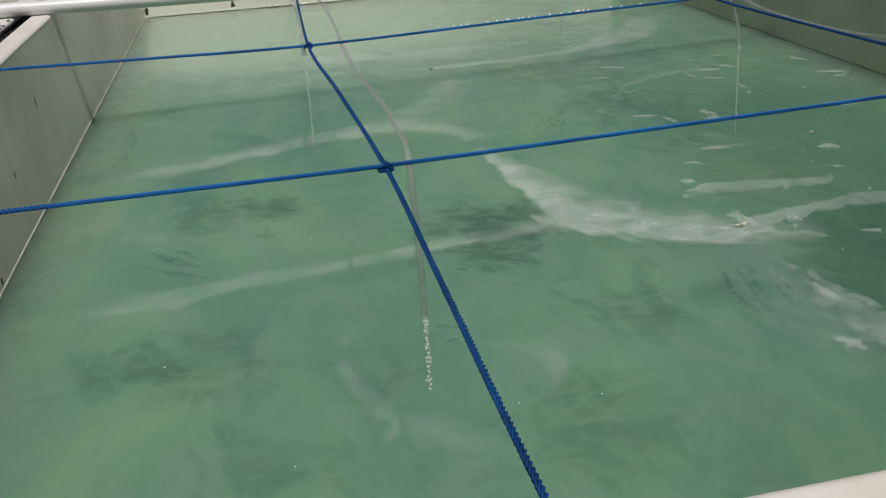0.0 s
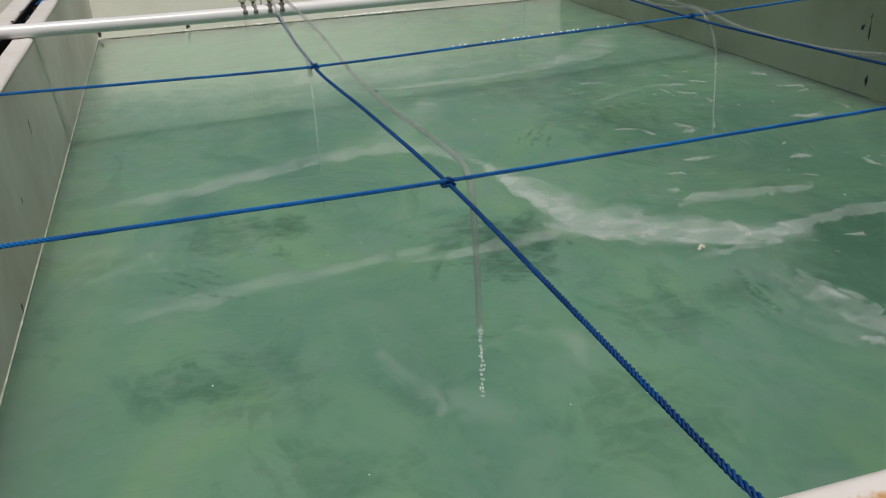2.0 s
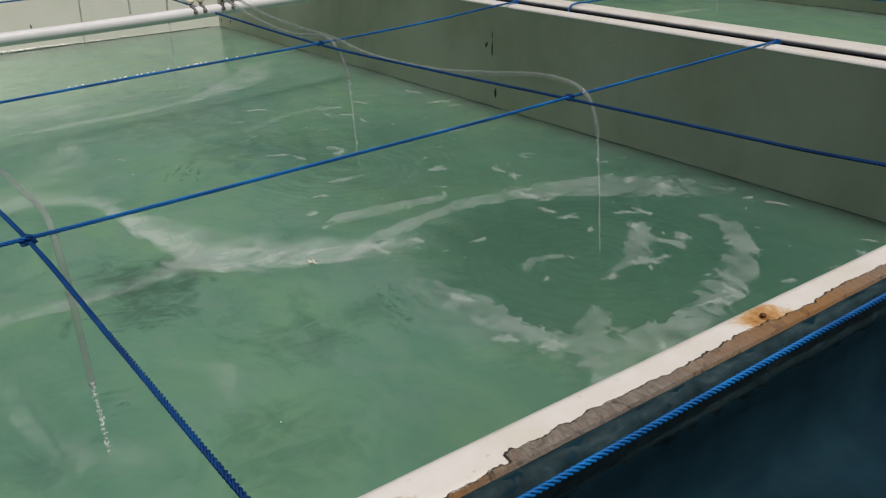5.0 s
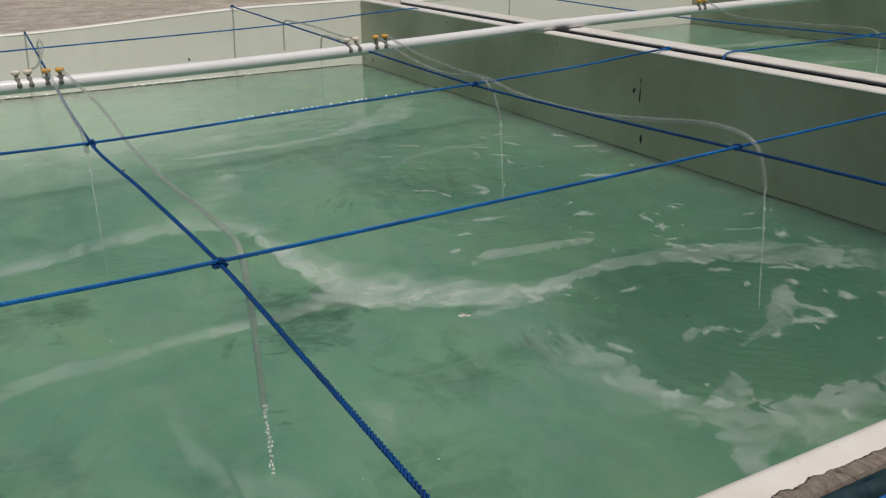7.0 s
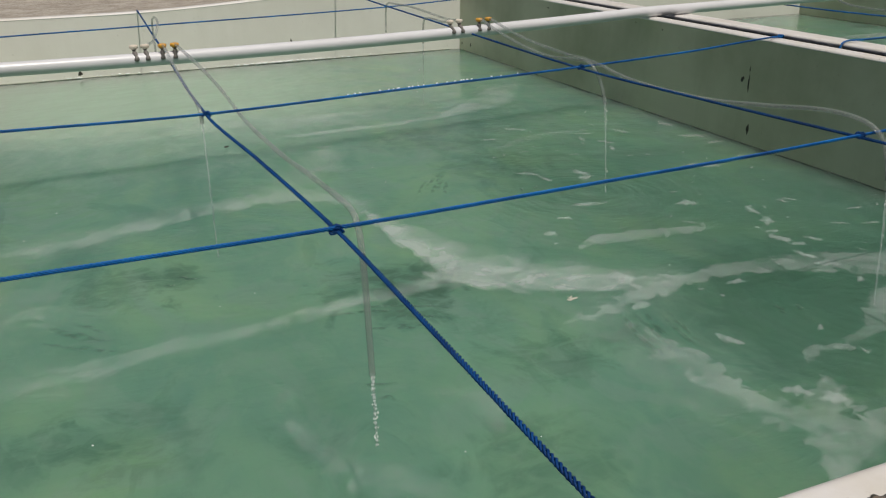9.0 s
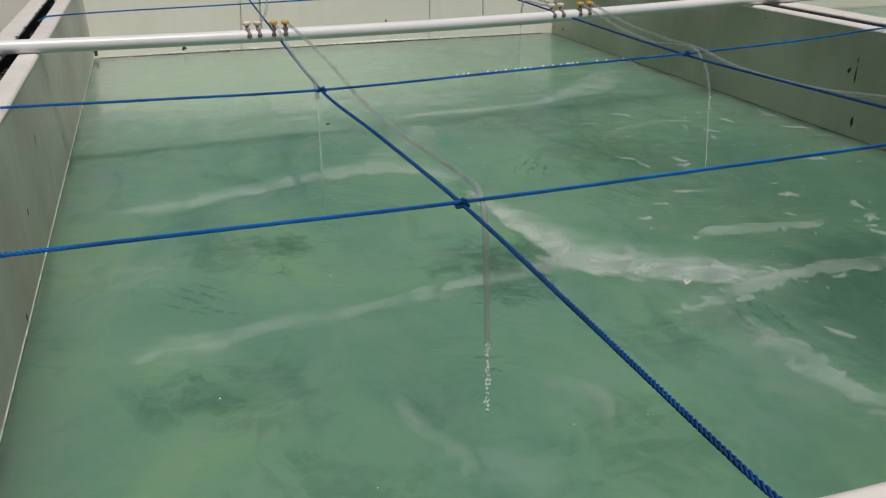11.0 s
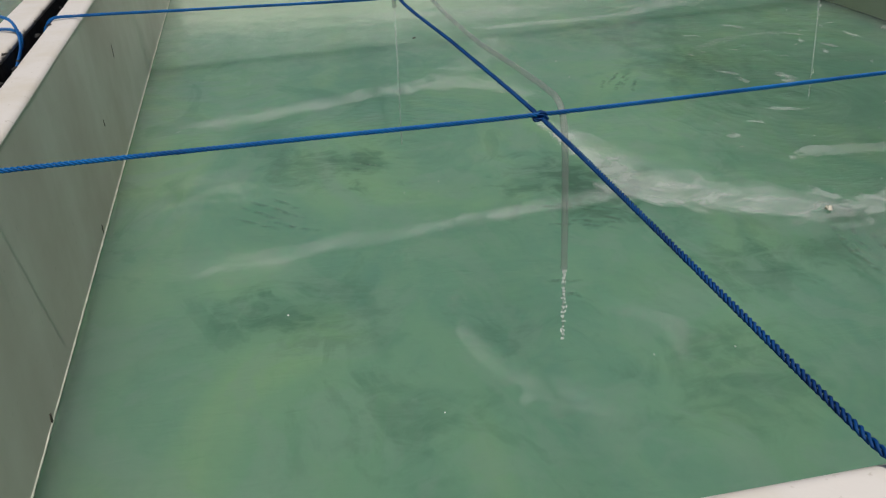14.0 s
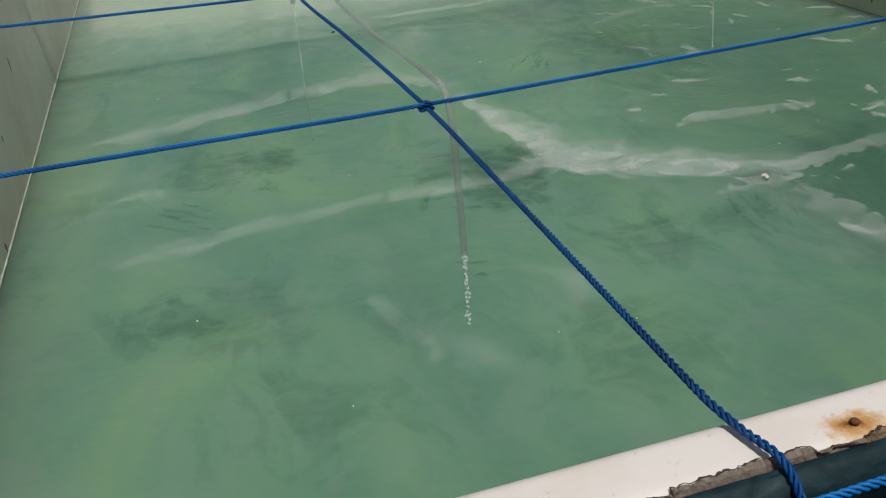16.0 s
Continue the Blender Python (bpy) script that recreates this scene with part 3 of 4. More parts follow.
build_rope("short loose rope end bent over the rim", [(-0.20, 1.70, 1.025), (-0.16, 1.715, 1.032), (-0.12, 1.68, 1.024), (-0.098, 1.62, 0.99), (-0.10, 1.55, 0.955)])
build_rope("blue rope over the neighbouring tank", [(2.965, 1.88, 0.98), (2.995, 1.89, 1.005), (3.10, 1.90, Z), (3.88, 1.93, 1.0), (5.43, 2.05, Z)], [(3.86, 1.93, 1.0)])
build_rope("blue rope along the neighbouring tank", [(3.92, -0.06, Z), (3.90, 1.0, 1.0), (3.86, 1.93, 0.996), (3.74, 2.75, 0.996), (3.78, 4.0, 1.0), (3.80, 4.63, Z)])


def build_frayed_tail():
    core = smooth_path([(-0.076, 0.778, 1.000), (-0.079, 0.74, 0.996), (-0.072, 0.69, 0.999), (-0.077, 0.64, 0.998), (-0.070, 0.585, 0.999), (-0.072, 0.53, 0.996), (-0.070, 0.49, 0.994), (-0.080, 0.462, 0.992), (-0.096, 0.448, 0.990)], 0.004)
    tail = part("rope_tail", mesh_of("rope_tail", *joined(strands(core, 0.0066, 0.034, 3), *[lump(core[int(len(core) * f)], (0.0085, 0.013, 0.008), 31 + i, 9, 0.5) for i, f in enumerate((0.16, 0.30, 0.50))])), rope_mat)
    tagged(tail, "frayed end of blue rope twisted along the rim's edge", "rope")
    rng, hairs = random.Random(5), []
    for i in range(110):
        a = core[rng.randrange(int(len(core) * 0.45), len(core))] if i < 30 else core[-1 - rng.randrange(8)]
        v = Vector((rng.uniform(-1, 1), rng.uniform(-1.3, 0.5), rng.uniform(-0.9, 0.7))) * rng.uniform(0.010, 0.034)
        bend = Vector((rng.uniform(-1, 1), rng.uniform(-1, 1), -0.5)) * 0.012
        hairs.append(tube(smooth_path([a, a + v * 0.5 + bend * 0.4, a + v + bend], 0.006), 0.0006, 4))
    tagged(part("fibres", mesh_of("fibres", *joined(*hairs)), rope_mat, tail, "loose frayed blue fibres"), kind="stuff")


build_frayed_tail()
thread = part("thread", mesh_of("thread", *tube(smooth_path([(-0.064, 0.772, 1.0022), (-0.03, 0.768, 1.0022), (-0.008, 0.765, 1.0025), (0.004, 0.758, 0.992), (0.012, 0.735, 0.93), (0.018, 0.715, 0.88)], 0.006), 0.0006, 5)), string_mat)
tagged(thread, "loose thin dark thread hanging over the rim", "thread")

# ---- pipe with valves ----
def pipe_at(x):
    s = (x + 0.12) / 2.935
    return Vector((x, 2.60 + 0.257 * s, 1.024 - 0.085 * max(0.0, s * (1 - s)) if 0 < s < 1 else 1.024))


def build_pipe():
    xs = [-3.1 + 0.1 * i for i in range(88)]
    pipe = part("water_pipe", mesh_of("water_pipe", *tube([pipe_at(x) for x in xs], 0.0225, 20)), pvc_mat)
    tagged(pipe, "white plastic supply pipe lying across the tank rims", "pipe")
    for x, kind in ((0.757, 0), (0.798, 0), (0.672, 1), (0.708, 1), (1.985, 0), (2.027, 0), (1.868, 1), (1.908, 1), (3.86, 0), (3.90, 0), (-1.9, 0)):
        p = pipe_at(x)
        lean = Vector((0.002, -0.010, 0.0)) if kind == 0 else Vector((-0.004, 0.006, 0))
        stem = [p + Vector((0, -0.0235, 0.0)), p + Vector((0, -0.022, 0.014)), p + lean + Vector((0, 0, 0.027)), p + lean + Vector((0, 0, 0.036))]
        valve = part("valve", mesh_of("valve", *tube(smooth_path(stem, 0.005), lambda t: 0.0065 + 0.002 * math.sin(t * 14), 10)), grey_mat, pipe, "small grey plastic valve")
        top = p + lean + Vector((0, 0, 0.036))
        knob = joined(tube([top, top + Vector((0, 0, 0.004)), top + Vector((0, 0, 0.012)), top + Vector((0, 0, 0.014))], lambda t: 0.0135 - 0.003 * abs(2 * t - 1) ** 3, 12), tube([top + Vector((-0.014, 0, 0.008)), top + Vector((0.014, 0, 0.008))], 0.005, 8))
        part("knob", mesh_of("knob", *knob), yellow_mat if kind == 0 else cream_mat, valve, "yellow knob" if kind == 0 else "cream cap")
    return pipe


build_pipe()


def build_hose(label, points, radius=0.0056):
    outer = tube(smooth_path(points, 0.012), radius, 10, False)
    hose = part("clear_hose", mesh_of("clear_hose", *outer), hose_mat)
    tagged(hose, label, "hose", "clear water hoses")
    end = Vector(points[-1])
    ring = tube([end, end + (end - Vector(points[-2])).normalized() * 0.006], radius * 1.12, 10, False)
    part("cut_end", mesh_of("cut_end", *ring), hose_mat, hose)
    return hose


build_hose("clear vinyl hose resting on the rope knot and hanging down", [pipe_at(0.798) + Vector((0.004, -0.02, 0.045)), (0.825, 2.45, 1.030), (0.850, 2.25, 1.000), (0.855, 2.05, 0.986), (0.852, 1.75, 0.974), (0.866, 1.42, 0.966), (0.868, 1.19, 0.982), (0.862, 1.05, 0.997), (0.858, 0.92, 1.008), (0.849, 0.825, 1.014), (0.847, 0.793, 0.985), (0.851, 0.788, 0.87), (0.853, 0.785, 0.745)])
build_hose("clear vinyl hose running beside the rope to a knot", [pipe_at(0.757) + Vector((0.004, -0.02, 0.045)), (0.762, 2.48, 1.030), (0.762, 2.25, 1.004), (0.757, 2.02, 1.000), (0.751, 1.86, 1.008), (0.750, 1.81, 1.000), (0.751, 1.803, 0.972)])
build_hose("clear vinyl hose draped over crossing ropes", [pipe_at(1.985) + Vector((0.004, -0.02, 0.045)), (1.985, 2.5, 1.010), (1.975, 2.2, 0.990), (1.965, 2.0, 1.008), (1.966, 1.93, 1.012), (1.976, 1.895, 0.990), (1.990, 1.875, 0.940), (1.998, 1.865, 0.89)])
build_hose("clear vinyl hose arching over the rope", [pipe_at(2.027) + Vector((0.004, -0.02, 0.045)), (2.04, 2.5, 1.010), (2.02, 2.15, 1.000), (1.985, 1.93, 1.010), (1.985, 1.70, 0.988), (2.015, 1.42, 0.984), (2.045, 1.20, 1.004), (2.062, 1.05, 1.022), (2.075, 0.95, 1.018), (2.086, 0.905, 0.995), (2.094, 0.885, 0.950), (2.098, 0.875, 0.90)])
build_hose("clear vinyl hose reaching towards the back of the tank", [pipe_at(1.908) + Vector((0.0, 0.01, 0.045)), (1.92, 2.95, 1.040), (1.90, 3.25, 1.055), (1.90, 3.50, 1.050), (1.915, 3.66, 1.035), (1.92, 3.70, 0.99), (1.92, 3.705, 0.90)], 0.0045)
build_hose("clear vinyl hose reaching towards the back of the tank", [pipe_at(0.708) + Vector((0.0, 0.01, 0.045)), (0.75, 2.85, 1.045), (0.795, 3.1, 1.075), (0.805, 3.35, 1.070), (0.805, 3.45, 1.03), (0.805, 3.455, 0.92)], 0.0045)
build_hose("thin clear hose hanging from the pipe", [pipe_at(1.868) + Vector((0.0, 0.01, 0.045)), (1.885, 2.90, 1.035), (1.93, 3.20, 1.015), (1.945, 3.27, 0.98), (1.95, 3.29, 0.90)], 0.0045)

build_hose("clear vinyl hose draped over the neighbouring tank's ropes", [pipe_at(3.90) + Vector((0.004, -0.02, 0.04)), (3.88, 2.7, 1.010), (3.90, 2.3, 1.008), (3.93, 2.02, 1.014), (3.94, 1.96, 1.0), (3.942, 1.95, 0.965)])

# ---- falling water ----
def build_stream(label, top, foot, seed, radius=0.0034, beads=16):
    rng = random.Random(seed)
    top, foot = Vector(top), Vector(foot)
    mid = top.lerp(foot, 0.5) + (top - foot).cross(Vector((0, 0, 1))) * 0.0 + Vector((0, 0, 0.02))
    path = smooth_path([top, top.lerp(mid, 0.5), mid, mid.lerp(foot, 0.5) - Vector((0, 0, 0.01)), foot], 0.008)
    base = Vector(top)
    stream = part("water_jet", mesh_of("water_jet", *tube([q - base for q in path], lambda t: radius * (0.75 + 0.45 * abs(noise.noise(Vector((t * 9, seed, 0)))) * 2) * (1 - 0.35 * t), 8)), stream_mat)
    stream.location = base
    tagged(stream, label, "water jet", "water jets from the hoses")
    blobs = []
    for i in range(beads):
        t = rng.uniform(0.0, 1.0) ** 1.3
        q = path[int(t * (len(path) - 1))] - base
        s = rng.uniform(0.0004, 0.0014)
        blobs.append(lump(q + Vector((rng.gauss(0, 0.0018), rng.gauss(0, 0.0018), 0)), (s, s, s * rng.uniform(1.2, 2.6)), seed + i, 5, 0.3))
    drops = part("droplets", mesh_of("droplets", *joined(*blobs)), bead_mat, stream, "bright broken droplets")
    tagged(drops, kind="stuff")
    return stream, drops


STREAMS = [
    build_stream("broken jet of clear water falling from a hose", (0.853, 0.785, 0.742), (0.855, 0.783, 0.600), 3, 0.0040, 110),
    build_stream("thin jet of water falling beside the knot", (0.751, 1.802, 0.968), (0.752, 1.80, 0.600), 7, 0.0030, 9),
    build_stream("thin jet of water falling beside the shaded wall", (2.098, 0.874, 0.897), (2.100, 0.850, 0.600), 11, 0.0030, 8),
    build_stream("thin jet of water falling near the shaded wall", (1.998, 1.864, 0.887), (2.004, 1.845, 0.600), 13, 0.0030, 8),
    build_stream("thin jet of water falling into the neighbouring tank", (3.942, 1.949, 0.962), (3.946, 1.94, 0.703), 19, 0.0034, 10),
    build_stream("thin jet of water falling behind the pipe", (1.95, 3.29, 0.897), (1.965, 3.34, 0.600), 17, 0.003, 8),
]


# ---- foam ----
def build_foam(label, strokes, mat, seed, level=WATER, cell=0.011):
    """One sheet of scum over strokes [(points (x, y, half width)), crisp side, softness], side +1 lying to the left of the stroke."""
    runs = [(np.array([tuple(p) for p in smooth_path(pts, 0.02)]), side, soft) for pts, side, soft in strokes]
    for pts, side, soft in runs:
        pts[:, 2] *= 1.3
    every = np.concatenate([r[0] for r in runs])
    pad = float(every[:, 2].max()) * 1.5
    lo, hi = every[:, :2].min(0) - pad, every[:, :2].max(0) + pad
    lo, hi = np.maximum(lo, (0.03, 0.03)), np.minimum(hi, (9.0 if level > WATER else 2.82, 4.85))
    nx, ny = int((hi[0] - lo[0]) / cell) + 1, int((hi[1] - lo[1]) / cell) + 1
    gx, gy = np.meshgrid(np.linspace(lo[0], hi[0], nx), np.linspace(lo[1], hi[1], ny), indexing="ij")
    bend = np.array([[noise.noise(Vector((x * 6, y * 6, seed))) + 0.5 * noise.noise(Vector((x * 17, y * 17, seed))) for y in gy[0]] for x in gx[:, 0]]) * 0.026
    px, py = (gx + bend).ravel(), (gy + bend[::-1, ::-1] * 0.8).ravel()
    body, soften = np.zeros(px.size), np.full(px.size, 0.5)
    for pts, side, soft in runs:
        dx, dy = px[:, None] - pts[None, :, 0], py[:, None] - pts[None, :, 1]
        score = np.hypot(dx, dy) / np.maximum(pts[None, :, 2], 0.003)
        near = score.argmin(1)
        along = np.gradient(pts[:, :2], axis=0)
        left = along[near, 0] * dy[np.arange(px.size), near] - along[near, 1] * dx[np.arange(px.size), near]
        t = np.linspace(0, 1, len(pts))
        fade = np.minimum(1.0, 4.5 * np.minimum(t, 1 - t) + 0.12)
        here = (1.0 - score[np.arange(px.size), near]) * fade[near]
        crisp = np.where(left * side > 0, 0.08 if mat is scum_torn else 0.24 if mat is scum_thick else 0.40, soft) if side else np.full(px.size, soft)
        won = here > body
        body[won], soften[won] = here[won], crisp[won]
    keep = body.reshape(nx, ny) > 0.0
    mid = (lo + hi) / 2
    index, verts, uvs, faces = {}, [], [], []

    def vert(i, j):
        if (i, j) not in index:
            index[i, j] = len(verts)
            v = i * ny + j
            verts.append((gx[i, j] - mid[0], gy[i, j] - mid[1], 0.0005 * min(1.0, body[v] * 4)))
            uvs.append((body[v], soften[v]))
        return index[i, j]

    for i in range(nx - 1):
        for j in range(ny - 1):
            if keep[i:i + 2, j:j + 2].any():
                faces.append((vert(i, j), vert(i + 1, j), vert(i + 1, j + 1), vert(i, j + 1)))
    foam = part("foam_streak", mesh_of("foam_streak", verts, faces, True, uvs), mat)
    foam.location = (mid[0], mid[1], level + 0.0042 + 0.0007 * (seed % 4))
    tagged(foam, label, "foam", "foam drifting on the water")
    return foam


def build_patch(x, y, size, seed, mat):
    """A small torn raft of scum."""
    verts, faces, uvs, seg, rings = [(0, 0, 0.0006)], [], [(0.0, 0.0)], 22, 4
    squash, turn = 0.35 + 0.4 * abs(noise.noise(Vector((seed, 1.3, 0)))), seed * 1.7
    for r in range(1, rings + 1):
        for k in range(seg):
            a = 2 * math.pi * k / seg
            rad = size * r / rings * (1 + 0.75 * noise.noise(Vector((math.cos(a) * 1.3 + seed * 5, math.sin(a) * 1.3, 0))))
            px, py = rad * math.cos(a), rad * squash * math.sin(a)
            verts.append((px * math.cos(turn) - py * math.sin(turn), px * math.sin(turn) + py * math.cos(turn), 0.0006 * (1 - r / rings)))
            uvs.append((r / rings * 0.999, 0.0))
    for k in range(seg):
        j = (k + 1) % seg
        faces.append((0, 1 + k, 1 + j))
        for r in range(rings - 1):
            a = 1 + r * seg
            faces.append((a + k, a + seg + k, a + seg + j, a + j))
    ob = part("foam_patch", mesh_of("foam_patch", verts, faces, True, uvs), mat)
    ob.location = (x, y, WATER + 0.0045)
    tagged(ob, "small torn patch of pale foam on green water", "foam", "foam patches on the water")
    return ob


# each with its slow drift: rows of time, shift along x, shift along y
DRIFT_A = ((0, 0.0, -0.04), (2, 0.0, 0.05), (4, 0.04, 0.07), (8, 0.02, 0.01), (10.5, 0.0, -0.07), (13, -0.03, -0.09), (16, 0.0, 0.0))
DRIFT_ARCH = ((0, 0.02, 0.03), (2, 0.0, -0.01), (7, 0.0, -0.06), (10.5, 0.0, 0.04), (13, -0.04, 0.06), (16, -0.02, -0.01))
DRIFT_HEART = ((0, 0.04, -0.01), (2, 0.06, 0.01), (4, 0.03, 0.05), (7.5, -0.01, 0.03), (10.5, 0.04, -0.02), (13, -0.06, -0.06), (16, 0.01, -0.02))
DRIFT_CREST = ((0, 0.02, 0.0), (2, 0.02, -0.05), (4.2, 0.03, 0.06), (7.5, -0.06, -0.06), (10.5, -0.12, -0.16), (13, -0.05, -0.10), (16, 0.02, -0.13))
DRIFT_BANK = ((0, 0.05, 0.0), (2, 0.03, 0.02), (4.3, 0.04, 0.0), (7.5, -0.06, -0.01), (10.5, -0.12, -0.02), (13, -0.02, 0.03), (16, 0.07, 0.06))
DRIFT_FAR = ((0, 0.0, 0.0), (4, 0.0, 0.0), (8, 0.02, 0.02), (12, 0.05, -0.04), (16, 0.02, 0.02))
DRIFTS = [
    (build_foam("soft pale foam streak on still green water", [([(0.20, 1.285, 0.075), (0.27, 1.285, 0.090), (0.36, 1.29, 0.075), (0.48, 1.305, 0.045), (0.62, 1.33, 0.036), (0.78, 1.355, 0.038), (0.95, 1.375, 0.030), (1.10, 1.40, 0.020)], 0, 1.0)], scum_soft, 1), DRIFT_A),
    (build_foam("long pale foam arch over the far side of a jet", [([(0.20, 2.05, 0.07), (0.32, 2.09, 0.080), (0.52, 2.14, 0.065), (0.72, 2.20, 0.060), (0.92, 2.25, 0.070), (1.08, 2.27, 0.09), (1.20, 2.17, 0.07), (1.27, 1.98, 0.05)], -1, 0.9), ([(1.00, 2.30, 0.05), (1.16, 2.45, 0.09), (1.28, 2.66, 0.08), (1.36, 2.85, 0.04)], 0, 1.0)], scum_soft, 2), DRIFT_ARCH),
    (build_foam("bright three-armed foam streak between the jets", [([(1.20, 2.02, 0.020), (1.245, 1.84, 0.045), (1.275, 1.66, 0.060), (1.310, 1.50, 0.100), (1.37, 1.41, 0.110), (1.46, 1.33, 0.095), (1.56, 1.25, 0.075), (1.68, 1.19, 0.055), (1.80, 1.15, 0.03)], -1, 0.9)], scum_thick, 3), DRIFT_HEART),
    (build_foam("thin foam arm drawn out from the bright streak", [([(1.44, 1.37, 0.07), (1.32, 1.41, 0.075), (1.20, 1.39, 0.050), (1.08, 1.37, 0.038), (0.94, 1.36, 0.030), (0.80, 1.345, 0.02)], 1, 0.9)], scum_soft, 22), DRIFT_HEART),
    (build_foam("veil of thin foam trailing from the bright streak", [([(1.40, 1.33, 0.10), (1.55, 1.22, 0.12), (1.68, 1.16, 0.10), (1.80, 1.14, 0.05)], 0, 1.0)], scum_faint, 4), DRIFT_HEART),
    (build_foam("crisp foam crest round the dark water of a jet", [([(1.52, 1.20, 0.030), (1.66, 1.225, 0.036), (1.80, 1.26, 0.034), (1.96, 1.285, 0.034), (2.14, 1.27, 0.042), (2.30, 1.215, 0.060), (2.42, 1.16, 0.085), (2.52, 1.06, 0.075), (2.62, 0.98, 0.085), (2.70, 0.88, 0.06)], -1, 0.25)], scum_torn, 5), DRIFT_CREST),
    (build_foam("curved foam bank along the edge of the dark water", [([(1.60, 1.03, 0.030), (1.625, 0.92, 0.042), (1.635, 0.80, 0.042), (1.64, 0.68, 0.046), (1.67, 0.58, 0.055), (1.74, 0.50, 0.070), (1.84, 0.455, 0.075), (1.96, 0.45, 0.060), (2.10, 0.47, 0.05)], 1, 0.8), ([(1.72, 0.52, 0.05), (1.78, 0.60, 0.035), (1.86, 0.655, 0.02)], 0, 0.2), ([(1.70, 0.50, 0.04), (1.64, 0.42, 0.03), (1.60, 0.33, 0.02)], 0, 0.4)], scum_torn, 6), DRIFT_BANK),
    (build_foam("soft milky fringe outside the foam bank", [([(1.56, 1.12, 0.04), (1.58, 0.96, 0.07), (1.575, 0.80, 0.08), (1.58, 0.66, 0.07), (1.62, 0.54, 0.04)], 0, 1.0)], scum_faint, 7), DRIFT_BANK),
    (build_foam("curved foam line beside the shaded wall", [([(2.46, 0.84, 0.020), (2.48, 0.74, 0.030), (2.40, 0.62, 0.034), (2.28, 0.53, 0.040), (2.14, 0.48, 0.046), (2.02, 0.46, 0.03)], 1, 0.3)], scum_torn, 9), DRIFT_CREST),
    (build_foam("torn foam branch in the dark water", [([(2.30, 0.93, 0.020), (2.24, 0.87, 0.034), (2.16, 0.81, 0.040), (2.09, 0.77, 0.022), (2.00, 0.75, 0.014), (1.94, 0.74, 0.008)], 0, 0.25), ([(2.20, 0.86, 0.02), (2.26, 0.79, 0.018), (2.24, 0.73, 0.012)], 0, 0.2)], scum_torn, 10), DRIFT_BANK),
    (build_foam("thin curl of foam in the dark water", [([(1.84, 0.83, 0.008), (1.90, 0.86, 0.018), (1.97, 0.84, 0.012), (2.02, 0.80, 0.006)], 0, 0.2)], scum_torn, 11), DRIFT_CREST),
    (build_foam("ragged foam tongue on the dark water", [([(1.62, 1.42, 0.012), (1.74, 1.46, 0.030), (1.86, 1.45, 0.042), (1.98, 1.43, 0.026), (2.08, 1.46, 0.012)], 0, 0.25)], scum_torn, 12), DRIFT_FAR),
    (build_foam("pale foam arc on the far water", [([(1.15, 3.02, 0.025), (1.40, 3.02, 0.035), (1.65, 3.03, 0.035), (1.90, 3.08, 0.045), (2.10, 3.18, 0.075), (2.26, 3.30, 0.10), (2.40, 3.48, 0.10), (2.56, 3.68, 0.07)], -1, 0.6)], scum_soft, 13), DRIFT_FAR),
    (build_foam("pale foam veil on the far water", [([(0.72, 3.30, 0.10), (1.00, 3.34, 0.16), (1.35, 3.26, 0.14), (1.65, 3.30, 0.08)], 0, 1.0)], scum_soft, 14), DRIFT_FAR),
    (build_foam("thin foam line on the water near the shaded wall", [([(1.82, 2.40, 0.012), (2.00, 2.52, 0.026), (2.20, 2.58, 0.034), (2.40, 2.55, 0.02)], 1, 0.5)], scum_faint, 15), DRIFT_FAR),
    (build_foam("faint foam wisp curling over cloudy water", [([(0.96, 0.95, 0.014), (1.06, 0.90, 0.026), (1.09, 0.82, 0.032), (1.03, 0.73, 0.022)], 1, 0.7)], scum_faint, 16), DRIFT_A),
    (build_foam("faint foam hook drifting near the falling jet", [([(0.745, 1.10, 0.012), (0.735, 0.95, 0.022), (0.76, 0.80, 0.030), (0.82, 0.70, 0.045), (0.90, 0.62, 0.03)], -1, 0.7)], scum_faint, 17), DRIFT_A),
    (build_foam("small milky cloud of foam beside the tank wall", [([(0.12, 1.66, 0.03), (0.22, 1.72, 0.07), (0.34, 1.70, 0.05)], 0, 1.0)], scum_faint, 19), DRIFT_FAR),
    (build_foam("pale foam streak in the neighbouring tank", [([(4.30, 3.60, 0.03), (4.60, 3.55, 0.06), (4.90, 3.48, 0.08), (5.20, 3.52, 0.06)], 0, 0.6)], scum_soft, 20, 0.70), DRIFT_FAR),
    (build_foam("pale foam line in the neighbouring tank", [([(4.10, 2.60, 0.03), (4.50, 2.75, 0.05), (4.95, 2.70, 0.05)], 0, 0.6)], scum_soft, 21, 0.70), DRIFT_FAR),
]
rng = random.Random(21)
PATCHES = []
while len(PATCHES) < 110:
    x, y = rng.uniform(1.62, 2.74), rng.uniform(0.42, 2.75)
    d = min(math.hypot(x - jx, y - jy) for jx, jy in JETS)
    if d < 0.13 or (x < 1.85 and y > 1.7) or (x < 1.95 and 1.25 < y < 1.45):
        continue
    PATCHES.append(build_patch(x, y, rng.choice((0.014, 0.020, 0.030, 0.042, 0.058)), rng.uniform(0, 60), foam_small))


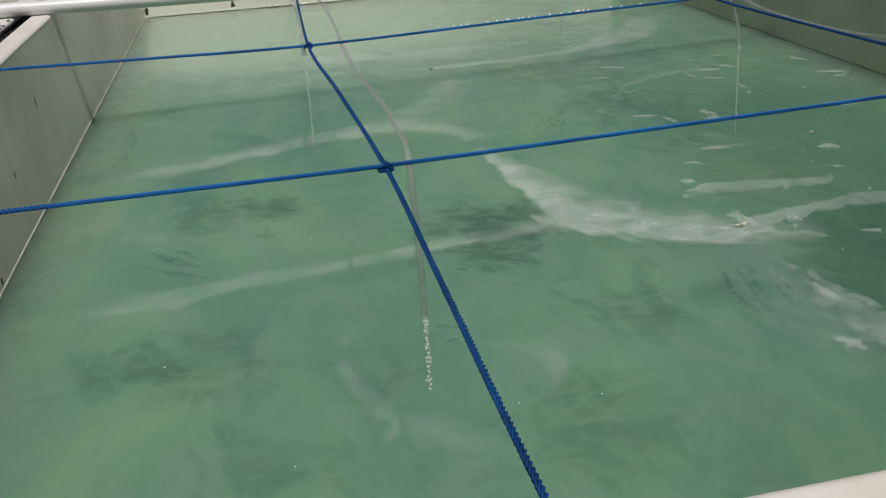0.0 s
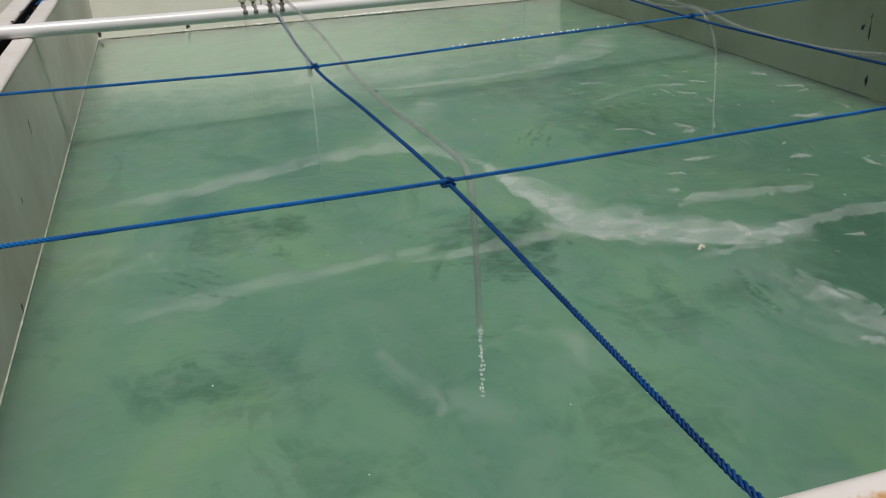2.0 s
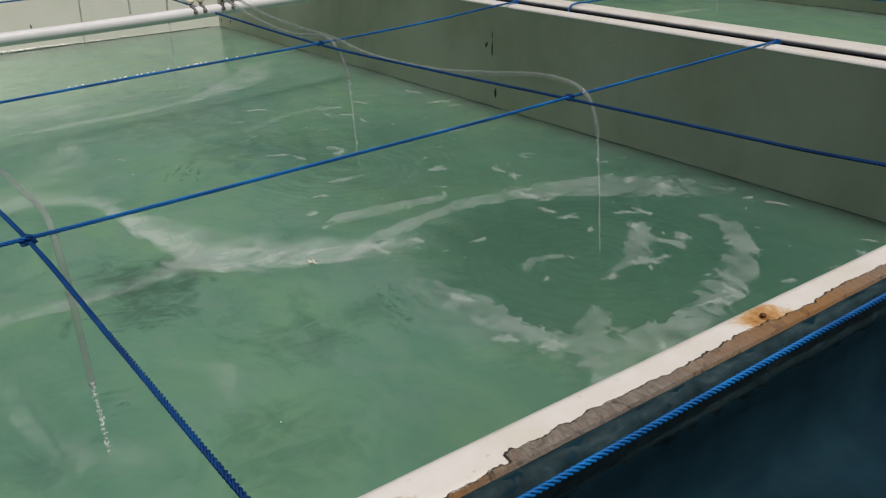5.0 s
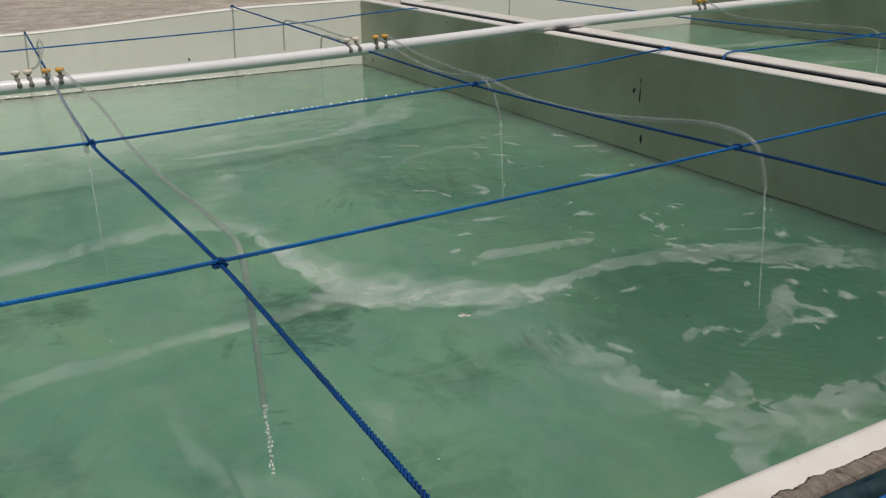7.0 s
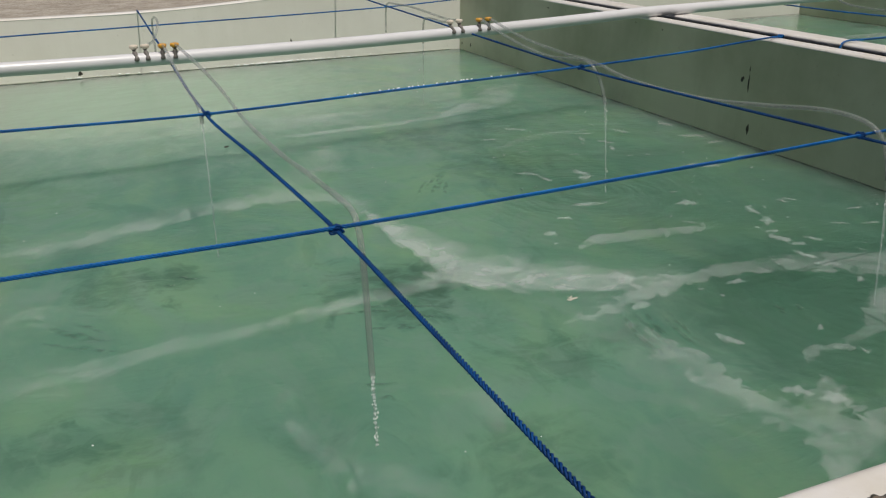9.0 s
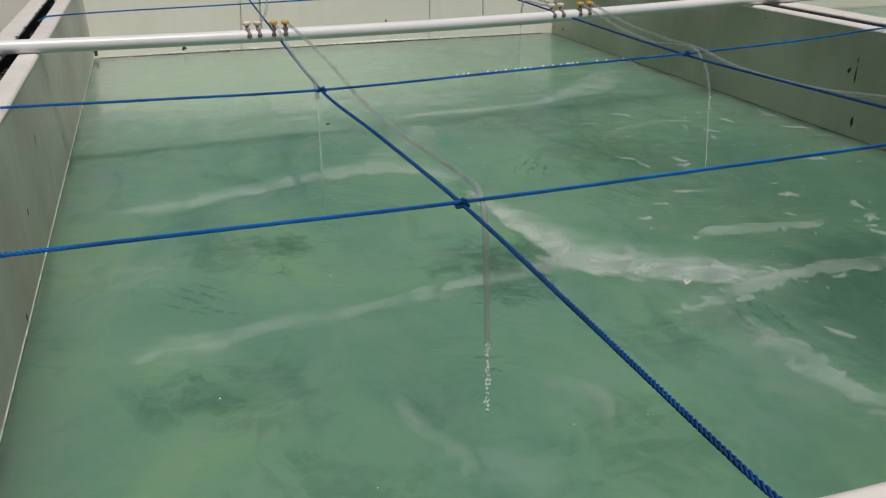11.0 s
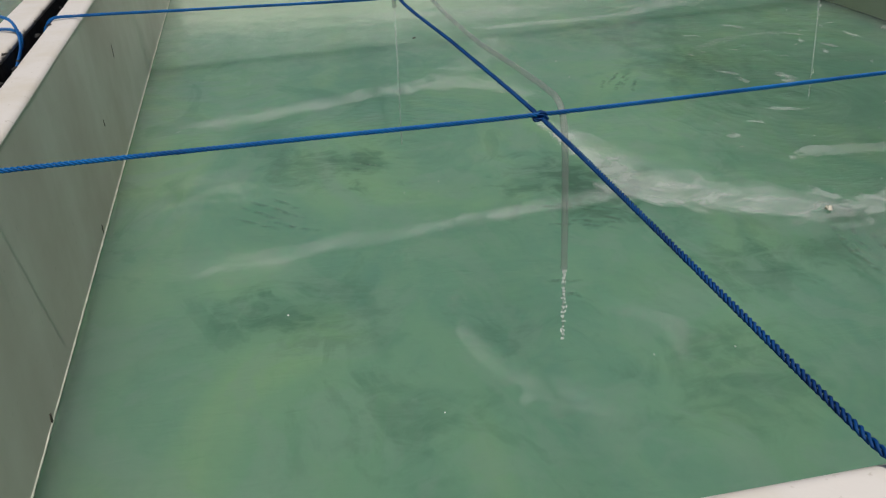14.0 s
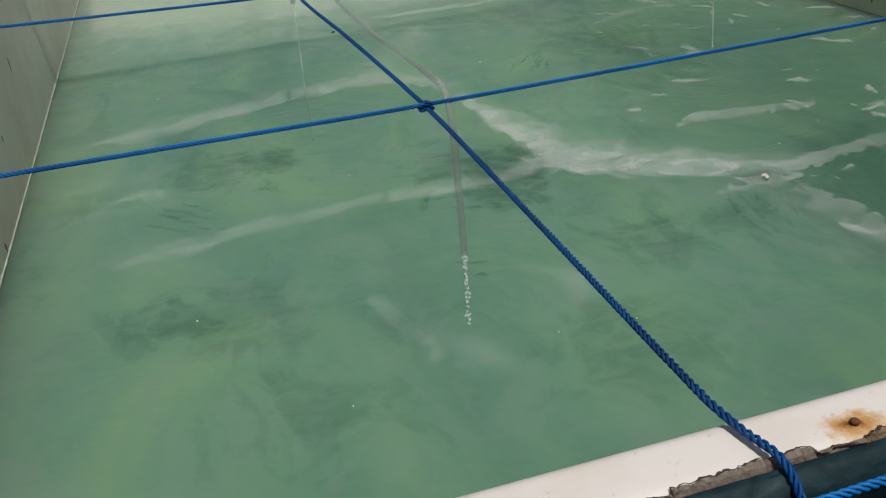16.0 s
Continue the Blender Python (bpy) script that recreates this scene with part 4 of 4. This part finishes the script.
# ---- small things ----
def build_scrap():
    scrap = empty("leaf_scrap", (1.5, 1.2, WATER + 0.006))
    tagged(scrap, "curled brown and cream scrap of leaf floating on the water", "leaf")
    for i, (dx, dy, s) in enumerate(((-0.008, 0.0, 0.008), (0.006, 0.003, 0.009), (0.002, -0.006, 0.006))):
        verts, faces = [], []
        for a in range(5):
            for c in range(4):
                u, v = a / 4 - 0.5, c / 3 - 0.5
                verts.append((dx + u * 2 * s, dy + v * s * (1 - 2 * u * u), 0.004 + 0.006 * (u * u * 4 * (i + 1) / 3 + v * v)))
        for a in range(4):
            for c in range(3):
                k = a * 4 + c
                faces.append((k, k + 4, k + 5, k + 1))
        part("blade", mesh_of("blade", verts, faces), leaf_mat, scrap)
    return scrap


def build_ripple(jet, away, angle, spread, seed):
    """A low curved ridge of water round a jet; it slides to and fro along its angle."""
    verts, faces, uvs, n, rows = [], [], [], 26, 6
    cx, cy = away * math.cos(angle), away * math.sin(angle)
    for i in range(n + 1):
        t = i / n
        a = angle + spread * (t - 0.5)
        r = away + 0.010 * noise.noise(Vector((t * 3, seed, 0)))
        for k in range(rows + 1):
            u = 2 * k / rows - 1
            q = r + u * 0.0085
            verts.append((q * math.cos(a) - cx, q * math.sin(a) - cy, 0.0018 * (1 - u * u) * math.sin(math.pi * t)))
            uvs.append((u, 1 - math.sin(math.pi * t)))
    for i in range(n):
        for k in range(rows):
            a = i * (rows + 1) + k
            faces.append((a, a + rows + 1, a + rows + 2, a + 1))
    ob = part("ripple", mesh_of("ripple", verts, faces, True, uvs), ripple_mat)
    ob.location = (jet[0] + cx, jet[1] + cy, WATER + 0.0032)
    tagged(ob, "low dark ripple on the green water beside a jet", "ripple", "ripples round the jets")
    return ob, angle


m = Mat("ripple_water", 0.03, ior=1.33)
# darker than the water: the ripples' dark reflections put into the colour
m.color(m.mix(m.noise(14, 3), (0.050, 0.120, 0.080), (0.090, 0.175, 0.120)))
sep = m.t.nodes.new("ShaderNodeSeparateXYZ")
m.link(m.t.nodes.new("ShaderNodeUVMap").outputs[0], sep.inputs[0])
fade = m.math("SUBTRACT", 1.0, m.math("MULTIPLY", sep.outputs[0], sep.outputs[0]))
fade = m.math("MULTIPLY", fade, m.math("SUBTRACT", 1.0, sep.outputs[1], True))
m.link(m.math("MULTIPLY", m.math("MULTIPLY", fade, m.ramp(m.noise(38, 2, 0.5), (0.38, 0.0), (0.60, 1.0))), 0.55), m.b.inputs["Alpha"])
ripple_mat = m.m
rng = random.Random(44)
RIPPLES = []
for jet, main in ((JETS[0], 1.15), (JETS[1], -2.3), (JETS[2], 2.9), (JETS[3], 2.6)):
    for i in range(7):
        RIPPLES.append(build_ripple(jet, 0.46 + 0.026 * i + rng.uniform(-0.006, 0.006) if i < 5 else 0.16 + 0.05 * (i - 5), main + rng.uniform(-0.12, 0.12), rng.uniform(0.25, 0.5), i + main * 10))


def build_bubbles():
    rng, some = random.Random(8), []
    for i in range(34):
        x, y = rng.uniform(0.1, 2.7), rng.uniform(0.15, 3.4)
        s = rng.uniform(0.0008, 0.0019)
        some.append(lump((x, y, WATER + 0.002), (s, s, s * 0.7), i, 5, 0.05))
    ob = part("bubbles", mesh_of("bubbles", *joined(*some)), bead_mat)
    tagged(ob, "tiny bright bubbles scattered on the green water", "bubbles", kind="stuff")


build_bubbles()
SCRAP = build_scrap()
fly = part("dead_insect", mesh_of("dead_insect", *joined(lump((0, 0, 0), (0.009, 0.004, 0.003), 2, 6), lump((0.009, 0.001, 0), (0.003, 0.003, 0.002), 5, 5))), chip_mat)
fly.location = (0.98, 2.02, WATER + 0.006)
tagged(fly, "tiny dark insect floating on the water", "insect")


def wall_marks():
    """Dark chips of growth on the walls."""
    chips, back = [], Matrix.Translation(-tank.location)
    slope = lambda z: 0.021 * (1.0 - z) / 0.405
    for y, z, w, h in ((2.207, 0.829, 0.016, 0.020), (2.170, 0.800, 0.006, 0.055), (2.173, 0.868, 0.005, 0.022), (2.140, 0.645, 0.010, 0.028), (3.13, 0.952, 0.022, 0.012), (2.94, 0.965, 0.020, 0.008), (2.739, 0.955, 0.025, 0.012), (3.566, 0.960, 0.03, 0.010), (1.132, 0.943, 0.010, 0.014), (4.70, 0.640, 0.012, 0.012), (4.83, 0.635, 0.010, 0.012), (3.75, 0.955, 0.03, 0.012), (1.55, 0.93, 0.03, 0.006)):
        chips.append(lump((2.85 - slope(z), y, z), (0.0012, w * 0.6, h * 0.7), y * 7, 8, 1.1))
    for y, z, w, h in ((2.122, 0.826, 0.006, 0.030), (1.43, 0.615, 0.004, 0.010), (0.763, 0.605, 0.006, 0.012), (0.275, 0.86, 0.0016, 0.020), (1.75, 0.75, 0.004, 0.008), (2.7, 0.9, 0.004, 0.02)):
        chips.append(lump((slope(z), y, z), (0.0015, w, h), y * 9, 8, 1.1))
    for x, z, w, h in ((0.491, 0.625, 0.010, 0.020), (0.012, 0.625, 0.010, 0.022), (1.2, 0.66, 0.006, 0.016), (1.7, 0.72, 0.005, 0.012)):
        chips.append(lump((x + 0.02, 4.887 - slope(z), z), (w, 0.0015, h), x * 5 + 1, 8, 1.1))
    me = mesh_of("growth_chips", *joined(*chips))
    me.transform(back)
    tagged(part("growth_chips", me, chip_mat, tank, "dark chips of dried growth on the walls"), kind="stuff")
    flakes = []
    rng = random.Random(9)
    for i in range(22):
        x = rng.uniform(0.12, 0.92)
        flakes.append(lump((x, -0.0600 + rng.uniform(-0.002, 0.002), 0.9975 + rng.uniform(-0.004, 0.001)), (rng.uniform(0.002, 0.007), rng.uniform(0.001, 0.0022), 0.0012), i + 200, 5, 1.0))
    for i in range(170):
        y = rng.uniform(0.15, 4.6)
        left = rng.random() < 0.75
        x = (-0.061 if left else -0.108) + rng.uniform(-0.004, 0.006)
        flakes.append(lump((x, y, 1.0 + rng.uniform(-0.008, 0.003)), (rng.uniform(0.002, 0.006), rng.uniform(0.003, 0.010), 0.0014), i, 5, 1.0))
    me = mesh_of("sealant_flakes", *joined(*flakes))
    me.transform(back)
    tagged(part("sealant_flakes", me, sealant_mat, tank, "torn dark flakes of sealant along the rim"), kind="stuff")


wall_marks()


def scum_line():
    """A thin pale line of dried scum at the water's edge."""
    back = Matrix.Translation(-tank.location)
    for axis, fixed, a, b, inward in (("y", 0.0205, 0.05, 4.85, 1), ("x", 4.866, 0.05, 2.76, -1)):
        path, n = [], 400
        for i in range(n + 1):
            s = a + (b - a) * i / n
            o = fixed + inward * 0.0012 * noise.noise(Vector((s * 30, 0, 0)))
            z = WATER + 0.004 + 0.0016 * noise.noise(Vector((s * 17, 3, 0)))
            path.append(Vector((o, s, z)) if axis == "y" else Vector((s, o, z)))
        me = mesh_of("scum_line", *tube(path, lambda t: 0.0016 + 0.0016 * abs(noise.noise(Vector((t * 160, axis == "y", 0)))), 5))
        me.transform(back)
        part("scum_line", me, scum_mat, tank, "thin pale scum line at the waterline")


m = Mat("pale_dried_scum", 0.8)
m.color(m.mix(m.noise(80, 4), (0.50, 0.52, 0.44), (0.72, 0.72, 0.62)))
scum_mat = m.m
scum_line()


def bright_details():
    """White lumps drawn as far waterline glints, and water drops on a cross rope."""
    rng, some = random.Random(71), []
    for i in range(110):
        x = rng.choice((rng.gauss(1.62, 0.20), rng.uniform(0.3, 2.3)))
        s = rng.uniform(0.002, 0.0055)
        some.append(lump((x, 4.864 - rng.random() * 0.006, WATER + 0.004 + rng.random() * 0.006), (s * rng.uniform(1.0, 2.6), s * 0.7, s), i, 5, 0.4))
    tagged(part("froth", mesh_of("froth", *joined(*some)), glint_mat), "white beads for the glints at the far waterline", "froth", kind="stuff")
    some = []
    for i in range(26):
        x = rng.gauss(1.42, 0.14)
        s = rng.uniform(0.0014, 0.0026)
        some.append(lump((x, 1.853 + (x - 1.35) * 0.105 - 0.003, 1.0018 + (x - 1.35) * 0.006), (s * 1.7, s, s), i + 90, 5, 0.2))
    tagged(part("water_drops", mesh_of("water_drops", *joined(*some)), glint_mat), "bright water drops clinging to the blue rope", "drops", kind="stuff")


m = Mat("white_glint", 0.25)
m.color(m.mix(m.noise(200, 3), (0.80, 0.82, 0.80), (0.92, 0.93, 0.92)))
glint_mat = m.m
bright_details()

# ---- dark tarpaulin before the tank ----
def build_tarp():
    verts, faces = [], []
    profile = [(-0.0585, 0.988), (-0.0635, 0.9975), (-0.072, 0.992), (-0.075, 0.975), (-0.074, 0.95), (-0.064, 0.925), (-0.062, 0.84), (-0.078, 0.80), (-0.12, 0.787), (-0.20, 0.776), (-0.285, 0.762), (-0.305, 0.70), (-0.31, 0.30), (-0.32, 0.06), (-0.36, 0.02), (-0.7, 0.02), (-1.6, 0.02)]
    n = 640
    for i in range(n + 1):
        x = -3.0 + 8.2 * i / n
        for k, (y, z) in enumerate(profile):
            w = 0.012 * noise.noise(Vector((x * 1.5, k * 0.7, 0))) + 0.004 * noise.noise(Vector((x * 7, k * 1.3, 2)))
            crease = 0.0035 * noise.noise(Vector((x * 26, k * 1.1, 5))) + 0.002 * noise.noise(Vector((x * 60, k * 1.9, 8)))
            if k == 0:
                verts.append((x, y, z))
            else:
                verts.append((x, y + (w if k > 5 else 0.15 * w) - abs(crease), z + (0.4 * w if k > 5 else 0) + (crease if k < 6 else 0)))
    c = len(profile)
    for i in range(n):
        for k in range(c - 1):
            faces.append((i * c + k, (i + 1) * c + k, (i + 1) * c + k + 1, i * c + k + 1))
    tarp = part("tarpaulin", mesh_of("tarpaulin", verts, faces), tarp_mat)
    solid = tarp.modifiers.new("thickness", "SOLIDIFY")
    solid.thickness = 0.002
    tagged(tarp, "dark navy tarpaulin draped down the tank's outer side onto the ground", "tarpaulin")

    return tarp


def build_tarp_edge(tarp):
    """Torn strips of the sheet's edge lying on the rim, with bits of dry litter."""
    for x, half in ((0.382, 0.028), (0.331, 0.008), (0.481, 0.015), (0.55, 0.021), (0.72, 0.02)):
        path = [Vector((x + half * s / 4, -0.0605 + 0.0025 * noise.noise(Vector((x * 9, s, 0))), 0.9985)) for s in range(-4, 5)]
        part("torn_edge", mesh_of("torn_edge", *tube(path, lambda t: 0.0004 + 0.0012 * (4 * t * (1 - t)) ** 0.4, 6)), torn_mat, tarp, "lifted grey-teal strip of torn edge")
    fold, verts, faces = [(-0.0590, 0.9960), (-0.0620, 0.9995), (-0.0680, 0.9985), (-0.0745, 0.9935), (-0.0785, 0.9840), (-0.0795, 0.9720), (-0.0770, 0.9600), (-0.0740, 0.9480)], [], []
    n = 1500
    for i in range(n + 1):
        x = -0.5 + 3.5 * i / n
        for k, (y, z) in enumerate(fold):
            w = noise.noise(Vector((x * 18, k * 0.8, 1))) + 0.7 * noise.noise(Vector((x * 55, k * 1.4, 3))) + 0.4 * noise.noise(Vector((x * 130, k * 2.1, 6)))
            amp = 0.0003 if k == 0 else 0.0024
            verts.append((x, y - amp * w, z + amp * 0.8 * w))
    c = len(fold)
    for i in range(n):
        for k in range(c - 1):
            faces.append((i * c + k, (i + 1) * c + k, (i + 1) * c + k + 1, i * c + k + 1))
    band = part("folded_edge", mesh_of("folded_edge", verts, faces), fold_mat, tarp, "crumpled grey-teal fold along the tank rim")
    band.modifiers.new("thickness", "SOLIDIFY").thickness = 0.001
    rng = random.Random(31)
    bits = []
    for i in range(46):
        x = rng.choice((0.43, 0.475, 0.48, 0.60, 0.64, 0.68)) + rng.gauss(0, 0.022)
        bits.append(lump((x, -0.060 - rng.random() * 0.008, 0.9965 + rng.uniform(-0.002, 0.003)), (rng.uniform(0.001, 0.0035), rng.uniform(0.0008, 0.002), 0.001), i + 400, 5, 1.0))
    tagged(part("dry_litter", mesh_of("dry_litter", *joined(*bits)), litter_mat, tarp, "brown dry leaf litter caught on the edge"), kind="stuff")


m = Mat("torn_teal_sheet", 0.5)
m.color(m.mix(m.noise(90, 4), (0.03, 0.06, 0.07), (0.13, 0.18, 0.19))).bump(m.noise(150, 3), 0.4, 0.002)
torn_mat = m.m
m = Mat("crumpled_teal_sheet", 0.6)
g = m.noise(48, 5, 0.65, (0.5, 1.2, 1.2), warp=0.3)
m.color(m.ramp(g, (0.32, (0.006, 0.016, 0.021)), (0.55, (0.014, 0.034, 0.042)), (0.78, (0.045, 0.070, 0.076)))).bump(g, 0.35, 0.003)
m.b.inputs["Specular IOR Level"].default_value = 0.15
fold_mat = m.m
m = Mat("dry_litter", 0.8)
m.color(m.mix(m.noise(120, 4), (0.02, 0.014, 0.006), (0.12, 0.085, 0.045)))
litter_mat = m.m
build_tarp_edge(build_tarp())


# ---- what moves ----
def motions():
    rng = random.Random(33)
    times = [0, 2, 4, 6, 8, 10, 12, 14, 16]
    for ob, drift in DRIFTS:
        x, y, z = ob.location
        walk(ob, [(t, pose(x + dx, y + dy, z)) for t, dx, dy in drift])
    for ob in PATCHES:
        x, y, z = ob.location
        jx, jy = min(JETS[2:4], key=lambda j: math.hypot(x - j[0], y - j[1]))
        r, a = math.hypot(x - jx, y - jy), math.atan2(y - jy, x - jx)
        pace = rng.uniform(0.4, 1.3) * (1 if jy < 1.4 else -1)
        rows = []
        for t in times:
            w = a + radians(pace * (t - 8))
            px, py = jx + r * math.cos(w), jy + r * math.sin(w)
            rows.append((t, pose(min(max(px, 1.45), 2.75), min(max(py, 0.12), 2.9), z, 0, 0, pace * (t - 8) * 2)))
        walk(ob, rows)
    walk(SCRAP, [(t, pose(x, y, WATER + 0.006, 0, 0, r)) for t, x, y, r in ((0, 1.68, 1.225, 0), (1.5, 1.575, 1.165, 25), (3.5, 1.47, 1.225, 70), (4.6, 1.506, 1.25, 95), (7, 1.458, 1.165, 150), (11, 1.50, 1.15, 200), (16, 1.66, 1.08, 240))])
    walk(fly, [(t, pose(x, y, WATER + 0.006, 0, 0, r)) for t, x, y, r in ((0, 1.30, 3.0, 0), (7, 0.99, 2.98, 20), (11, 0.98, 2.95, 30), (16, 1.02, 2.9, 50))])
    for ob, a in RIPPLES:
        x, y, z = ob.location
        ph = rng.uniform(0, 6)
        rows = []
        for k in range(65):
            s = 0.009 * math.sin(2 * math.pi * k * 0.25 / 1.5 + ph)
            rows.append((k * 0.25, pose(x + s * math.cos(a), y + s * math.sin(a), z, 0, 0, 1.5 * math.sin(k * 0.4 + ph))))
        walk(ob, rows)
    for stream, drops in STREAMS:
        x, y, z = stream.location
        walk(stream, [(t * 0.5, pose(x, y, z, rng.uniform(-0.5, 0.5), rng.uniform(-0.5, 0.5), 0)) for t in range(33)])
        walk(drops, [(t * 0.2, pose(0, 0, rng.uniform(-0.012, 0.0), 0, 0, (t * 67) % 80)) for t in range(81)])


motions()
